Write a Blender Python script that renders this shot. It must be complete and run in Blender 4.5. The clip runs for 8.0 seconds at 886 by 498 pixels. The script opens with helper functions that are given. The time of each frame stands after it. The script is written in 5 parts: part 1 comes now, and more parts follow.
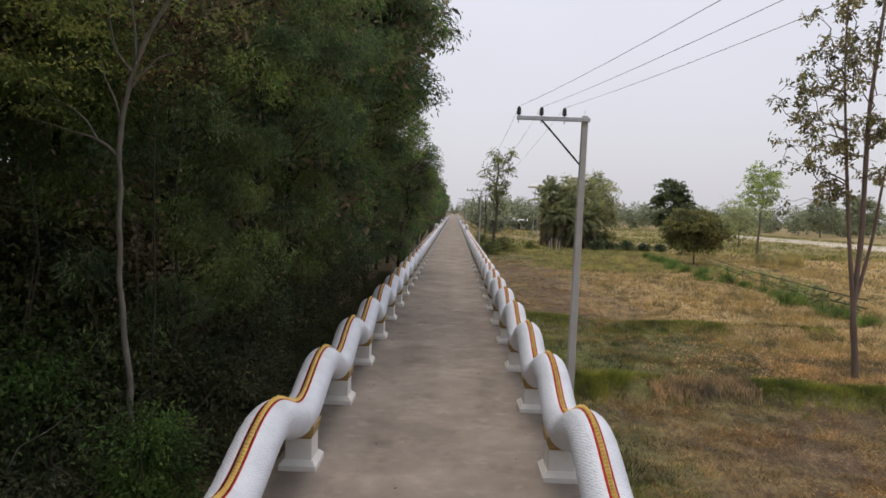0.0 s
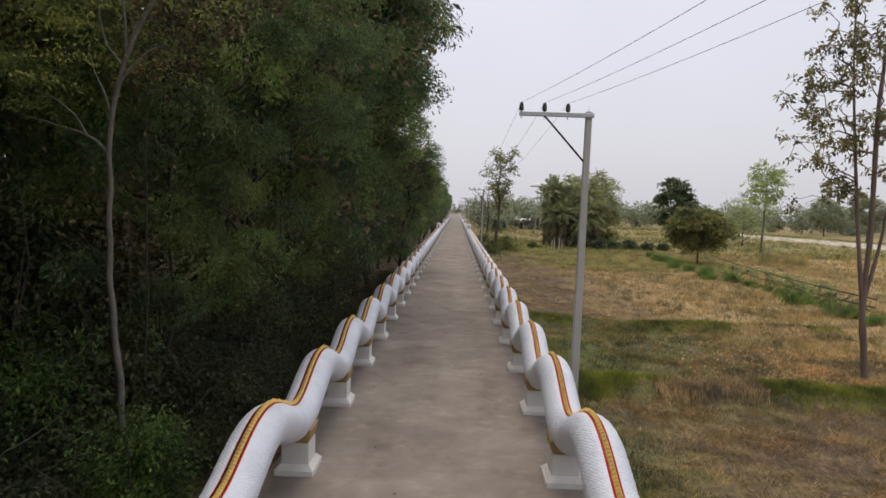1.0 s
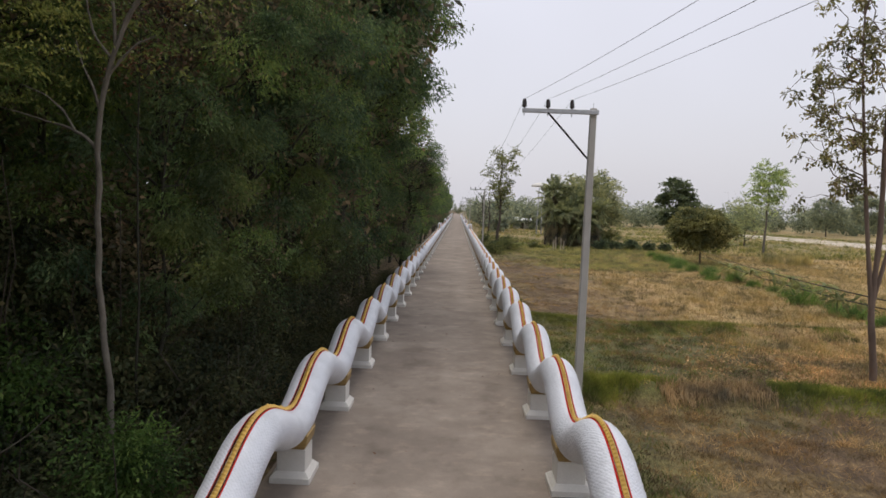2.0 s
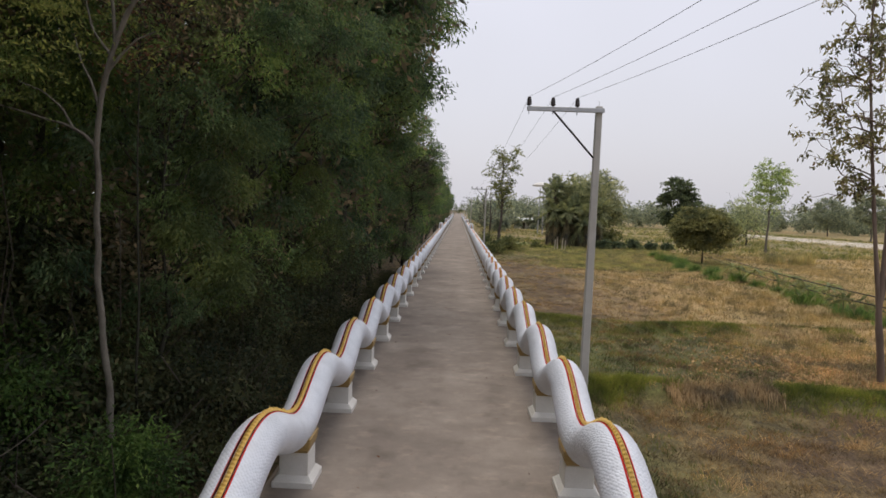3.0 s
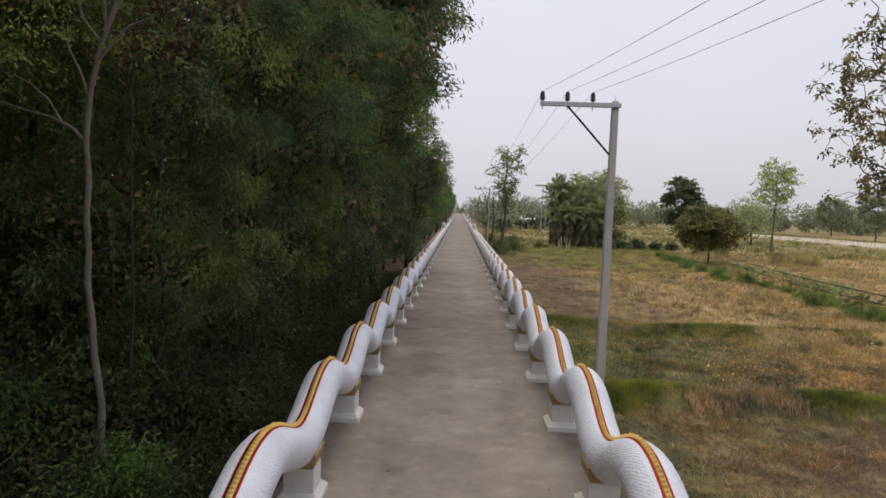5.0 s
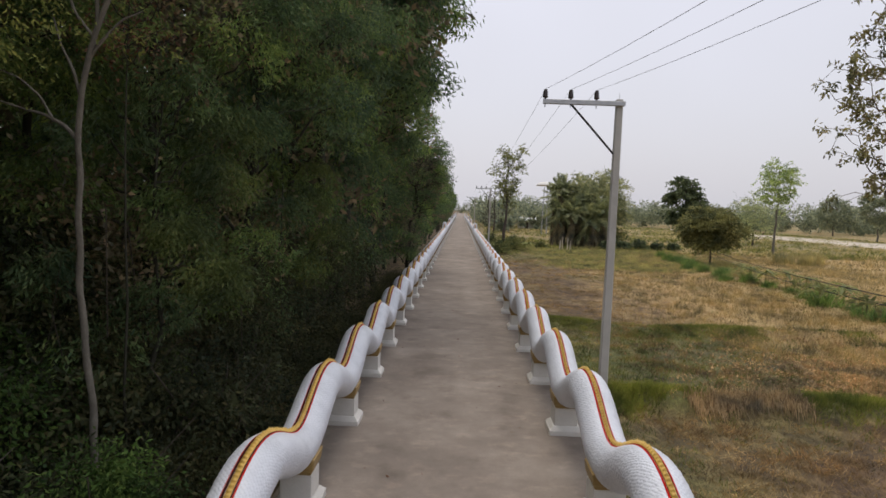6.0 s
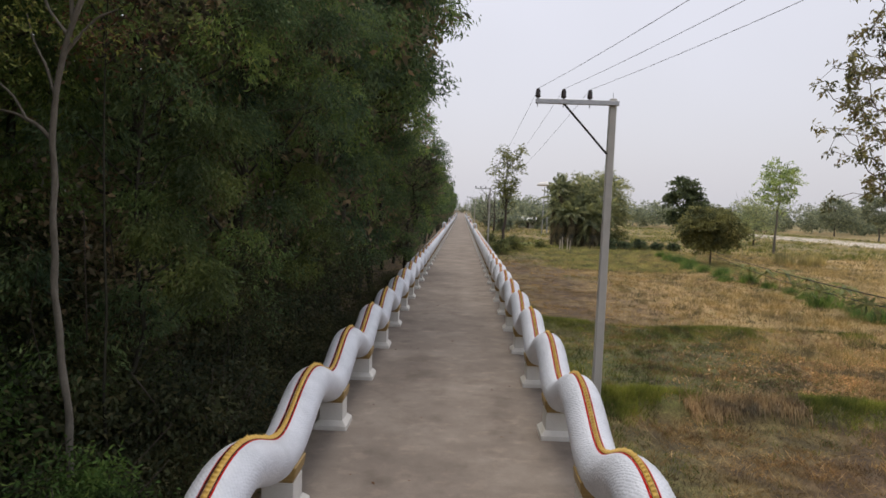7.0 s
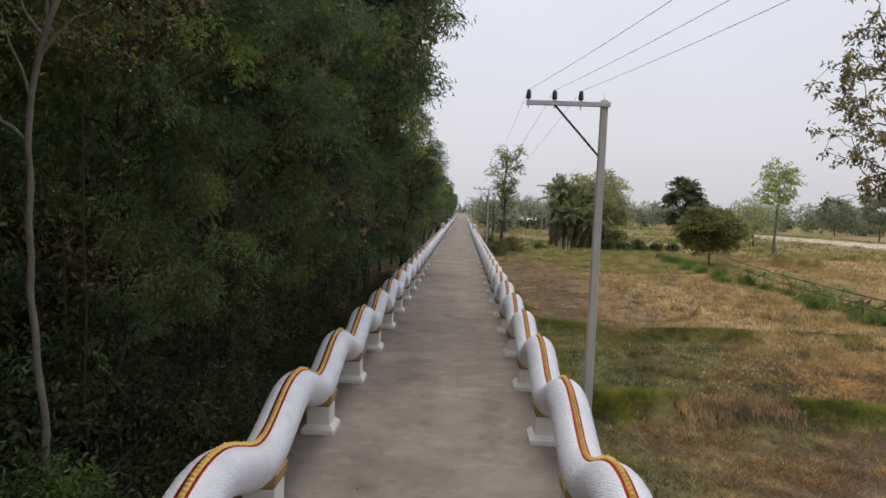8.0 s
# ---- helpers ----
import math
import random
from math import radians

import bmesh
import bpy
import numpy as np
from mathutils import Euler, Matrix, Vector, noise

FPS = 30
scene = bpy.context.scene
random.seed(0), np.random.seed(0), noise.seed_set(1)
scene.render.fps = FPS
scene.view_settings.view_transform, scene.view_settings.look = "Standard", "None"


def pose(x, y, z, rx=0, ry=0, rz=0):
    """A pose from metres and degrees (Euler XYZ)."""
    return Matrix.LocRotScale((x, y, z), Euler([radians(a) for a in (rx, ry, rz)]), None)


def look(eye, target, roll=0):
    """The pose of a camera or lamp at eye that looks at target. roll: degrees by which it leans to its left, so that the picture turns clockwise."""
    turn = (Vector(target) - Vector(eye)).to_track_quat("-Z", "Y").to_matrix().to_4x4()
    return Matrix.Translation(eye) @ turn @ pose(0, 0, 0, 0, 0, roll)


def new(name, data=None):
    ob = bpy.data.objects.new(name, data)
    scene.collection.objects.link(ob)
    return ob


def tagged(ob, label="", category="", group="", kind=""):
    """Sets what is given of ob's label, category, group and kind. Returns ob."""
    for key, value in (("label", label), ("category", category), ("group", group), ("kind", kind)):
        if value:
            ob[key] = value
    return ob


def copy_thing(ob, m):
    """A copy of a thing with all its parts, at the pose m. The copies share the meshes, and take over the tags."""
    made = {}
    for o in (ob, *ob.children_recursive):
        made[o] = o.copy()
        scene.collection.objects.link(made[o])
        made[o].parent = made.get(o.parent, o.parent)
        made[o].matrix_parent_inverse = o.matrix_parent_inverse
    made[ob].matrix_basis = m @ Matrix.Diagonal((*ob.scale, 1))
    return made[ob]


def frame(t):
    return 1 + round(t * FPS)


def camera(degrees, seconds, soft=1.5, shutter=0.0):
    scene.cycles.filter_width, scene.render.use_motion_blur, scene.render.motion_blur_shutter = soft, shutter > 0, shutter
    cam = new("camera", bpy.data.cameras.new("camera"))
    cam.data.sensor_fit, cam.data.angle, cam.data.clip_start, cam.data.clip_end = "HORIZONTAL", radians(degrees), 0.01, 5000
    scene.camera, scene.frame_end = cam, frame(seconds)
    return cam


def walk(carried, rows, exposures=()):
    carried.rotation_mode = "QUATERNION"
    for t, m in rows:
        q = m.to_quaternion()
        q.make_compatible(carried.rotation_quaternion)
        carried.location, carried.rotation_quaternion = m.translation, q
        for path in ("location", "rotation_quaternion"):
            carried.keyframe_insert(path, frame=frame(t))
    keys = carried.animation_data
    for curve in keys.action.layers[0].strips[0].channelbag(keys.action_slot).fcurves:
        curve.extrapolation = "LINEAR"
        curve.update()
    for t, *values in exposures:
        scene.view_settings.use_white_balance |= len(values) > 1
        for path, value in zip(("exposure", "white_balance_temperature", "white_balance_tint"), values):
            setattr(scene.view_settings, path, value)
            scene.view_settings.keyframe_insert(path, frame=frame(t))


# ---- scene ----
cam = camera(74.0, 8.0, soft=1.6)
PATH = [
    (0, (0.584, 0.641, 5.018), (0.552, 2.637, 4.884), 2.2),
    (0.5, (0.602, 0.794, 4.989), (0.565, 2.789, 4.854), 2.1),
    (1, (0.615, 0.969, 4.976), (0.575, 2.964, 4.84), 2.1),
    (1.5, (0.62, 1.182, 4.956), (0.578, 3.177, 4.82), 2.1),
    (3, (0.518, 1.528, 4.932), (0.472, 3.523, 4.795), 2.1),
    (3.5, (0.477, 1.643, 4.919), (0.428, 3.637, 4.781), 2.0),
    (4, (0.423, 1.824, 4.917), (0.371, 3.818, 4.779), 2.0),
    (4.5, (0.321, 2.029, 4.915), (0.27, 4.024, 4.778), 2.0),
    (6, (0.275, 2.428, 4.908), (0.221, 4.422, 4.77), 2.1),
    (6.5, (0.383, 2.541, 4.926), (0.326, 4.535, 4.787), 2.1),
    (7, (0.523, 2.643, 4.951), (0.465, 4.637, 4.812), 2.1),
    (7.5, (0.664, 2.726, 4.976), (0.604, 4.72, 4.838), 2.0),
    (8, (0.786, 2.775, 5.007), (0.726, 4.769, 4.869), 2.1),
]
walk(cam, [(t, look(eye, target, roll)) for t, eye, target, roll in PATH])

# ---- world, sun ----
world = bpy.data.worlds.new("overcast_sky")
scene.world = world
world.use_nodes = True
wn, wl = world.node_tree.nodes, world.node_tree.links
wn.clear()
SUN_ELEV, SUN_AZ = radians(77), radians(-35)
sky = wn.new("ShaderNodeTexSky")
sky.sky_type, sky.sun_disc = "NISHITA", False
sky.sun_elevation, sky.sun_rotation = SUN_ELEV, SUN_AZ
sky.dust_density, sky.air_density = 6.0, 1.2
sky_bg = wn.new("ShaderNodeBackground")
sky_bg.inputs["Strength"].default_value = 0.03
cloud_bg = wn.new("ShaderNodeBackground")
cloud_bg.inputs["Strength"].default_value = 0.68
# a closed layer of high cloud, slightly brighter upward, with soft unevenness
geo = wn.new("ShaderNodeTexCoord")
cl_noise = wn.new("ShaderNodeTexNoise")
cl_noise.inputs["Scale"].default_value, cl_noise.inputs["Detail"].default_value = 1.6, 4
cl_ramp = wn.new("ShaderNodeValToRGB")
cl_ramp.color_ramp.elements[0].position, cl_ramp.color_ramp.elements[0].color = 0.3, (0.94, 0.93, 1.0, 1)
cl_ramp.color_ramp.elements[1].position, cl_ramp.color_ramp.elements[1].color = 0.7, (1.02, 1.01, 1.11, 1)
wl.new(geo.outputs["Generated"], cl_noise.inputs["Vector"])
wl.new(cl_noise.outputs["Fac"], cl_ramp.inputs["Fac"])
wsep = wn.new("ShaderNodeSeparateXYZ")
wl.new(geo.outputs["Generated"], wsep.inputs[0])
rise = wn.new("ShaderNodeValToRGB")
rise.color_ramp.elements[0].position, rise.color_ramp.elements[0].color = 0.0, (0.93, 0.925, 0.92, 1)
rise.color_ramp.elements[1].position, rise.color_ramp.elements[1].color = 0.36, (1.02, 1.02, 1.025, 1)
wl.new(wsep.outputs["Z"], rise.inputs["Fac"])
wmix = wn.new("ShaderNodeMix")
wmix.data_type, wmix.blend_type = "RGBA", "MULTIPLY"
wmix.inputs[0].default_value = 1.0
wl.new(cl_ramp.outputs["Color"], wmix.inputs[6])
wl.new(rise.outputs["Color"], wmix.inputs[7])
wl.new(wmix.outputs[2], cloud_bg.inputs["Color"])
add_bg = wn.new("ShaderNodeAddShader")
w_out = wn.new("ShaderNodeOutputWorld")
wl.new(sky.outputs["Color"], sky_bg.inputs["Color"])
wl.new(sky_bg.outputs[0], add_bg.inputs[0])
wl.new(cloud_bg.outputs[0], add_bg.inputs[1])
wl.new(add_bg.outputs[0], w_out.inputs["Surface"])

sun_data = bpy.data.lights.new("sun", "SUN")
sun_data.energy, sun_data.angle, sun_data.color = 1.2, radians(30), (1.0, 0.93, 0.84)
sun = new("sun", sun_data)
sun.matrix_world = look((-2, 9, 45), (0, 0, 0))


# ---- materials ----
def ramp(nodes, stops):
    r = nodes.new("ShaderNodeValToRGB")
    els = r.color_ramp.elements
    while len(els) < len(stops):
        els.new(0.5)
    for e, (pos, col) in zip(els, stops):
        e.position, e.color = pos, (*col, 1)
    return r


def base_material(name, rough=0.8, metal=0.0):
    m = bpy.data.materials.new(name)
    m.use_nodes = True
    n, l = m.node_tree.nodes, m.node_tree.links
    b = n["Principled BSDF"]
    b.inputs["Roughness"].default_value = rough
    b.inputs["Metallic"].default_value = metal
    return m, n, l, b


def coords(n, l, kind="Object", scale=(1, 1, 1)):
    tc, mp = n.new("ShaderNodeTexCoord"), n.new("ShaderNodeMapping")
    mp.inputs["Scale"].default_value = scale
    l.new(tc.outputs[kind], mp.inputs["Vector"])
    return mp.outputs["Vector"]


def noise_tex(n, l, vec, scale, detail=5, rough=0.6):
    t = n.new("ShaderNodeTexNoise")
    t.inputs["Scale"].default_value, t.inputs["Detail"].default_value, t.inputs["Roughness"].default_value = scale, detail, rough
    l.new(vec, t.inputs["Vector"])
    return t.outputs["Fac"]


def mix(n, l, fac, a, b, mode="MIX"):
    x = n.new("ShaderNodeMix")
    x.data_type, x.blend_type = "RGBA", mode
    for sock, v in ((x.inputs[0], fac), (x.inputs[6], a), (x.inputs[7], b)):
        if isinstance(v, (int, float)):
            sock.default_value = v
        elif isinstance(v, tuple):
            sock.default_value = (*v, 1)
        else:
            l.new(v, sock)
    return x.outputs[2]


def bump(n, l, b, height, strength, dist):
    bp = n.new("ShaderNodeBump")
    bp.inputs["Strength"].default_value, bp.inputs["Distance"].default_value = strength, dist
    l.new(height, bp.inputs["Height"])
    l.new(bp.outputs["Normal"], b.inputs["Normal"])
    return bp


def grainy(name, dark, light, scale, fine, rough=0.85, relief=0.4, depth=0.01, kind="Object", stretch=(1, 1, 1), metal=0.0):
    """A surface that varies between two colours at two scales, with fine relief."""
    m, n, l, b = base_material(name, rough, metal)
    v = coords(n, l, kind, stretch)
    big, small = noise_tex(n, l, v, scale), noise_tex(n, l, v, fine, 8, 0.7)
    r = ramp(n, [(0.3, dark), (0.7, light)])
    l.new(big, r.inputs["Fac"])
    c = mix(n, l, 0.35, r.outputs["Color"], mix(n, l, small, tuple(0.5 * q for q in dark), tuple(min(1, 1.25 * q) for q in light)))
    l.new(c, b.inputs["Base Color"])
    bump(n, l, b, small, relief, depth)
    return m


def leafy(name, tones, rough=0.5, through_light=0.3, spec=0.4, own_tones=((0.90, 0.95, 0.98), (1.0, 1.0, 0.97), (1.08, 1.05, 0.93))):
    """Leaves: each leaf its own tone; some light passes through."""
    m, n, l, b = base_material(name, rough)
    g = n.new("ShaderNodeNewGeometry")
    r = ramp(n, [(i / max(1, len(tones) - 1), t) for i, t in enumerate(tones)])
    l.new(g.outputs["Random Per Island"], r.inputs["Fac"])
    big = noise_tex(n, l, coords(n, l, "Object"), 0.75, 3)
    hue = ramp(n, [(0.36, (0.42, 0.49, 0.52)), (0.64, (1.48, 1.42, 1.12))])
    l.new(big, hue.inputs["Fac"])
    oi = n.new("ShaderNodeObjectInfo")
    own = ramp(n, [(i / 2, c) for i, c in enumerate(own_tones)])
    l.new(oi.outputs["Random"], own.inputs["Fac"])
    c = mix(n, l, 1.0, r.outputs["Color"], hue.outputs["Color"], "MULTIPLY")
    c = mix(n, l, 1.0, c, own.outputs["Color"], "MULTIPLY")
    l.new(c, b.inputs["Base Color"])
    b.inputs["Specular IOR Level"].default_value = spec
    tr = n.new("ShaderNodeBsdfTranslucent")
    l.new(c, tr.inputs["Color"])
    mx = n.new("ShaderNodeMixShader")
    mx.inputs[0].default_value = through_light
    l.new(b.outputs[0], mx.inputs[1])
    l.new(tr.outputs[0], mx.inputs[2])
    l.new(mx.outputs[0], n["Material Output"].inputs["Surface"])
    return m


M_FOREST = leafy("forest_leaf", [(0.098, 0.124, 0.072), (0.136, 0.188, 0.098), (0.160, 0.215, 0.110), (0.220, 0.248, 0.122), (0.104, 0.170, 0.100)], 0.5, 0.5, 0.25, ((0.66, 0.78, 0.84), (1.0, 1.10, 0.98), (1.30, 1.42, 0.88)))
# inner leaves coloured paler and browner to lift the crowns' shadows
M_FOREST_IN = leafy("inner_leaf", [(0.18, 0.154, 0.122), (0.22, 0.20, 0.148), (0.28, 0.205, 0.17)], 0.8, 0.35, 0.15)
M_FRESH = leafy("fresh_leaf", [(0.088, 0.125, 0.05), (0.124, 0.162, 0.062), (0.17, 0.195, 0.075)], 0.55, 0.5, 0.3)
M_PALE_CROWN = leafy("olive_yellow_leaf", [(0.18, 0.22, 0.075), (0.24, 0.28, 0.10), (0.31, 0.315, 0.12)], 0.6, 0.55, 0.2)
M_SHRUB = leafy("shrub_leaf", [(0.062, 0.118, 0.036), (0.092, 0.165, 0.048), (0.135, 0.195, 0.062)], 0.6, 0.45, 0.2)
M_UNDER = leafy("undergrowth_leaf", [(0.056, 0.064, 0.040), (0.080, 0.094, 0.052), (0.125, 0.113, 0.066)], 0.75, 0.35, 0.15)
M_BROWN_LEAF = leafy("dry_leaf", [(0.15, 0.07, 0.045), (0.21, 0.10, 0.062), (0.10, 0.055, 0.036)], 0.7)
M_BIG_LEAF = leafy("broad_leaf", [(0.14, 0.14, 0.07), (0.21, 0.20, 0.095), (0.34, 0.31, 0.15), (0.20, 0.14, 0.10)], 0.5, 0.5)
M_LIGHT_LEAF = leafy("light_leaf", [(0.38, 0.46, 0.17), (0.46, 0.53, 0.22), (0.34, 0.40, 0.17)], 0.6, 0.5)
M_OLIVE_LEAF = leafy("olive_leaf", [(0.17, 0.19, 0.085), (0.22, 0.24, 0.105), (0.27, 0.265, 0.135)], 0.65, 0.55, 0.2)
# leaves of the trees by the palms, lightened to carry haze
M_SPREAD_LEAF = leafy("hazed_spreading_leaf", [(0.29, 0.32, 0.205), (0.35, 0.37, 0.24), (0.40, 0.40, 0.26)], 0.65, 0.6, 0.2)
M_BUSH_LEAF = leafy("bush_leaf", [(0.155, 0.165, 0.085), (0.205, 0.212, 0.105), (0.26, 0.255, 0.13)], 0.65, 0.45, 0.2)
M_DARK_LEAF = leafy("dark_leaf", [(0.11, 0.14, 0.085), (0.155, 0.185, 0.11)], 0.6, 0.45, 0.2)
# far leaves and palm fronds: haze put into the colour, paler and greyer
M_HAZED_LEAF = leafy("hazed_far_leaf", [(0.275, 0.31, 0.245), (0.315, 0.35, 0.275), (0.36, 0.375, 0.30)], 0.75, 0.5, 0.15)
M_PALM = leafy("hazed_palm_frond", [(0.24, 0.27, 0.16), (0.33, 0.345, 0.21)], 0.6, 0.5)
M_DEAD_FROND = leafy("dead_frond", [(0.17, 0.145, 0.10), (0.26, 0.22, 0.16), (0.36, 0.31, 0.235)], 0.8, 0.45)
M_GREEN_GRASS = leafy("green_grass", [(0.13, 0.16, 0.042), (0.19, 0.215, 0.058), (0.25, 0.245, 0.08)], 0.7, 0.5)
M_STRAW = leafy("straw_grass", [(0.45, 0.335, 0.18), (0.57, 0.44, 0.255), (0.37, 0.265, 0.145), (0.32, 0.25, 0.12), (0.24, 0.205, 0.09)], 0.75, 0.45)
M_STUBBLE = leafy("dry_stubble", [(0.34, 0.21, 0.095), (0.49, 0.32, 0.145), (0.21, 0.13, 0.062)], 0.8, 0.42)
M_BUND_GRASS = leafy("bund_grass", [(0.17, 0.21, 0.045), (0.25, 0.28, 0.06), (0.33, 0.32, 0.095)], 0.7, 0.5)
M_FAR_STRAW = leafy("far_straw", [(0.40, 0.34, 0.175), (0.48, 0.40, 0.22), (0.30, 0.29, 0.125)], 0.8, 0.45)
M_DEAD_GRASS = leafy("dead_grass", [(0.18, 0.115, 0.065), (0.28, 0.185, 0.10), (0.19, 0.15, 0.062)], 0.85, 0.5)
M_PALE_STRAW = leafy("pale_straw", [(0.50, 0.33, 0.19), (0.74, 0.54, 0.34), (0.24, 0.15, 0.085)], 0.8, 0.5)
M_REED = leafy("reed_blade", [(0.125, 0.21, 0.06), (0.175, 0.28, 0.085), (0.25, 0.315, 0.115)], 0.55, 0.45)
M_BARK_PALE = grainy("pale_bark", (0.055, 0.048, 0.036), (0.21, 0.19, 0.155), 5.0, 34, 0.9, 0.8, 0.014, stretch=(1, 1, 0.55))
M_BARK = grainy("dark_bark", (0.045, 0.036, 0.028), (0.10, 0.08, 0.062), 3, 26, 0.9, 0.7, 0.015, stretch=(1, 1, 0.25))
# trunks and limbs in the wood: bark darkened to hold the wood's shade
M_BARK_WOOD = grainy("shaded_wood_bark", (0.022, 0.022, 0.014), (0.05, 0.046, 0.03), 3, 26, 0.95, 0.7, 0.015, stretch=(1, 1, 0.25))
M_BARK_RED = grainy("brown_bark", (0.09, 0.064, 0.05), (0.25, 0.18, 0.14), 3, 30, 0.9, 0.7, 0.012, stretch=(1, 1, 0.25))
M_PLASTER = grainy("white_plaster", (0.62, 0.60, 0.55), (0.76, 0.74, 0.69), 2.0, 40, 0.8, 0.25, 0.004)
M_OCHRE = grainy("gold_paint", (0.26, 0.17, 0.058), (0.40, 0.275, 0.105), 3.0, 45, 0.5, 0.3, 0.004)
M_CREST = grainy("yellow_gold_crest", (0.50, 0.29, 0.05), (0.80, 0.53, 0.11), 9.0, 40, 0.45, 0.3, 0.003)
M_RED = grainy("red_paint", (0.40, 0.012, 0.007), (0.54, 0.022, 0.011), 4.0, 50, 0.8, 0.2, 0.002)
M_DARK_LINE = grainy("dark_crest_line", (0.035, 0.010, 0.007), (0.06, 0.018, 0.012), 5.0, 50, 0.85, 0.1, 0.002)
for m_ in (M_DARK_LINE, M_RED):
    m_.node_tree.nodes["Principled BSDF"].inputs["Specular IOR Level"].default_value = 0.08
M_POLE = grainy("pole_concrete", (0.37, 0.355, 0.32), (0.54, 0.52, 0.475), 1.2, 40, 0.85, 0.3, 0.004)
M_STEEL = grainy("galvanised_steel", (0.36, 0.37, 0.38), (0.52, 0.53, 0.54), 5, 60, 0.45, 0.1, 0.002, metal=0.6)
M_INSULATOR = grainy("brown_porcelain", (0.02, 0.013, 0.010), (0.04, 0.025, 0.02), 8, 60, 0.25, 0.1, 0.002)
M_SLACK = grainy("black_cable_sheath", (0.012, 0.012, 0.011), (0.03, 0.025, 0.02), 5, 60, 0.95, 0.1, 0.002)
M_WIRE = grainy("weathered_wire", (0.09, 0.09, 0.09), (0.15, 0.15, 0.15), 5, 60, 0.6, 0.1, 0.002)
M_SAND = grainy("pale_sand_track", (0.46, 0.40, 0.32), (0.60, 0.53, 0.44), 0.08, 1.5, 0.95, 0.3, 0.03)


def naga_white():
    """White glazed paint over rows of small moulded scales, with grime at two scales."""
    m, n, l, b = base_material("white_scaled_plaster", 0.36)
    uv = coords(n, l, "UV")
    vor = n.new("ShaderNodeTexVoronoi")
    vor.inputs["Scale"].default_value, vor.inputs["Randomness"].default_value = 24.0, 0.45
    brick_map = n.new("ShaderNodeMapping")
    brick_map.inputs["Rotation"].default_value = (0, 0, radians(45))
    l.new(uv, brick_map.inputs["Vector"])
    l.new(brick_map.outputs["Vector"], vor.inputs["Vector"])
    grime = noise_tex(n, l, coords(n, l, "Object"), 1.1, 6, 0.65)
    r = ramp(n, [(0.28, (0.51, 0.54, 0.59)), (0.55, (0.68, 0.71, 0.77))])
    l.new(grime, r.inputs["Fac"])
    speck = noise_tex(n, l, coords(n, l, "Object"), 7.0, 3, 0.5)
    rs = ramp(n, [(0.20, (0.22, 0.20, 0.18)), (0.27, (1, 1, 1))])
    l.new(speck, rs.inputs["Fac"])
    c = mix(n, l, 1.0, r.outputs["Color"], rs.outputs["Color"], "MULTIPLY")
    edge = ramp(n, [(0.35, (1, 1, 1)), (0.65, (0.80, 0.80, 0.80))])
    l.new(vor.outputs["Distance"], edge.inputs["Fac"])
    l.new(mix(n, l, 0.22, c, mix(n, l, 1.0, c, edge.outputs["Color"], "MULTIPLY")), b.inputs["Base Color"])
    inv = n.new("ShaderNodeMath")
    inv.operation, inv.inputs[0].default_value = "SUBTRACT", 1.0
    l.new(vor.outputs["Distance"], inv.inputs[1])
    bump(n, l, b, inv.outputs[0], 0.55, 0.02)
    return m


M_NAGA = naga_white()


def deck_concrete():
    """Cast concrete, brownish grey, with blotches, streaks across the way and worn pale wheel lines."""
    m, n, l, b = base_material("causeway_concrete", 0.88)
    v = coords(n, l, "Object")
    big = noise_tex(n, l, v, 0.42, 7, 0.66)
    streak = noise_tex(n, l, coords(n, l, "Object", (0.8, 1.1, 1)), 1.1, 7, 0.7)
    fine = noise_tex(n, l, v, 38, 8, 0.75)
    r1 = ramp(n, [(0.30, (0.195, 0.160, 0.132)), (0.50, (0.256, 0.214, 0.177)), (0.70, (0.345, 0.293, 0.244))])
    l.new(big, r1.inputs["Fac"])
    r2 = ramp(n, [(0.30, (0.74, 0.725, 0.71)), (0.55, (1.0, 1.0, 1.0)), (0.75, (1.22, 1.195, 1.17))])
    l.new(streak, r2.inputs["Fac"])
    c = mix(n, l, 0.5, r1.outputs["Color"], mix(n, l, 1.0, r1.outputs["Color"], r2.outputs["Color"], "MULTIPLY"))
    worn = noise_tex(n, l, coords(n, l, "Object", (0.9, 1.15, 1)), 1.9, 6, 0.62)
    r4 = ramp(n, [(0.54, (1.0, 1.0, 1.0)), (0.70, (1.48, 1.43, 1.38))])
    l.new(worn, r4.inputs["Fac"])
    c = mix(n, l, 0.6, c, mix(n, l, 1.0, c, r4.outputs["Color"], "MULTIPLY"))
    spill = noise_tex(n, l, coords(n, l, "Object", (1, 1, 1)), 0.9, 5, 0.55)
    r5 = ramp(n, [(0.32, (0.62, 0.59, 0.57)), (0.46, (1.0, 1.0, 1.0))])
    l.new(spill, r5.inputs["Fac"])
    c = mix(n, l, 0.55, c, mix(n, l, 1.0, c, r5.outputs["Color"], "MULTIPLY"))
    r3 = ramp(n, [(0.35, (0.8, 0.8, 0.8)), (0.65, (1.1, 1.1, 1.1))])
    l.new(fine, r3.inputs["Fac"])
    l.new(mix(n, l, 0.6, c, mix(n, l, 1.0, c, r3.outputs["Color"], "MULTIPLY")), b.inputs["Base Color"])
    bump(n, l, b, fine, 0.35, 0.006)
    return m


M_DECK = deck_concrete()


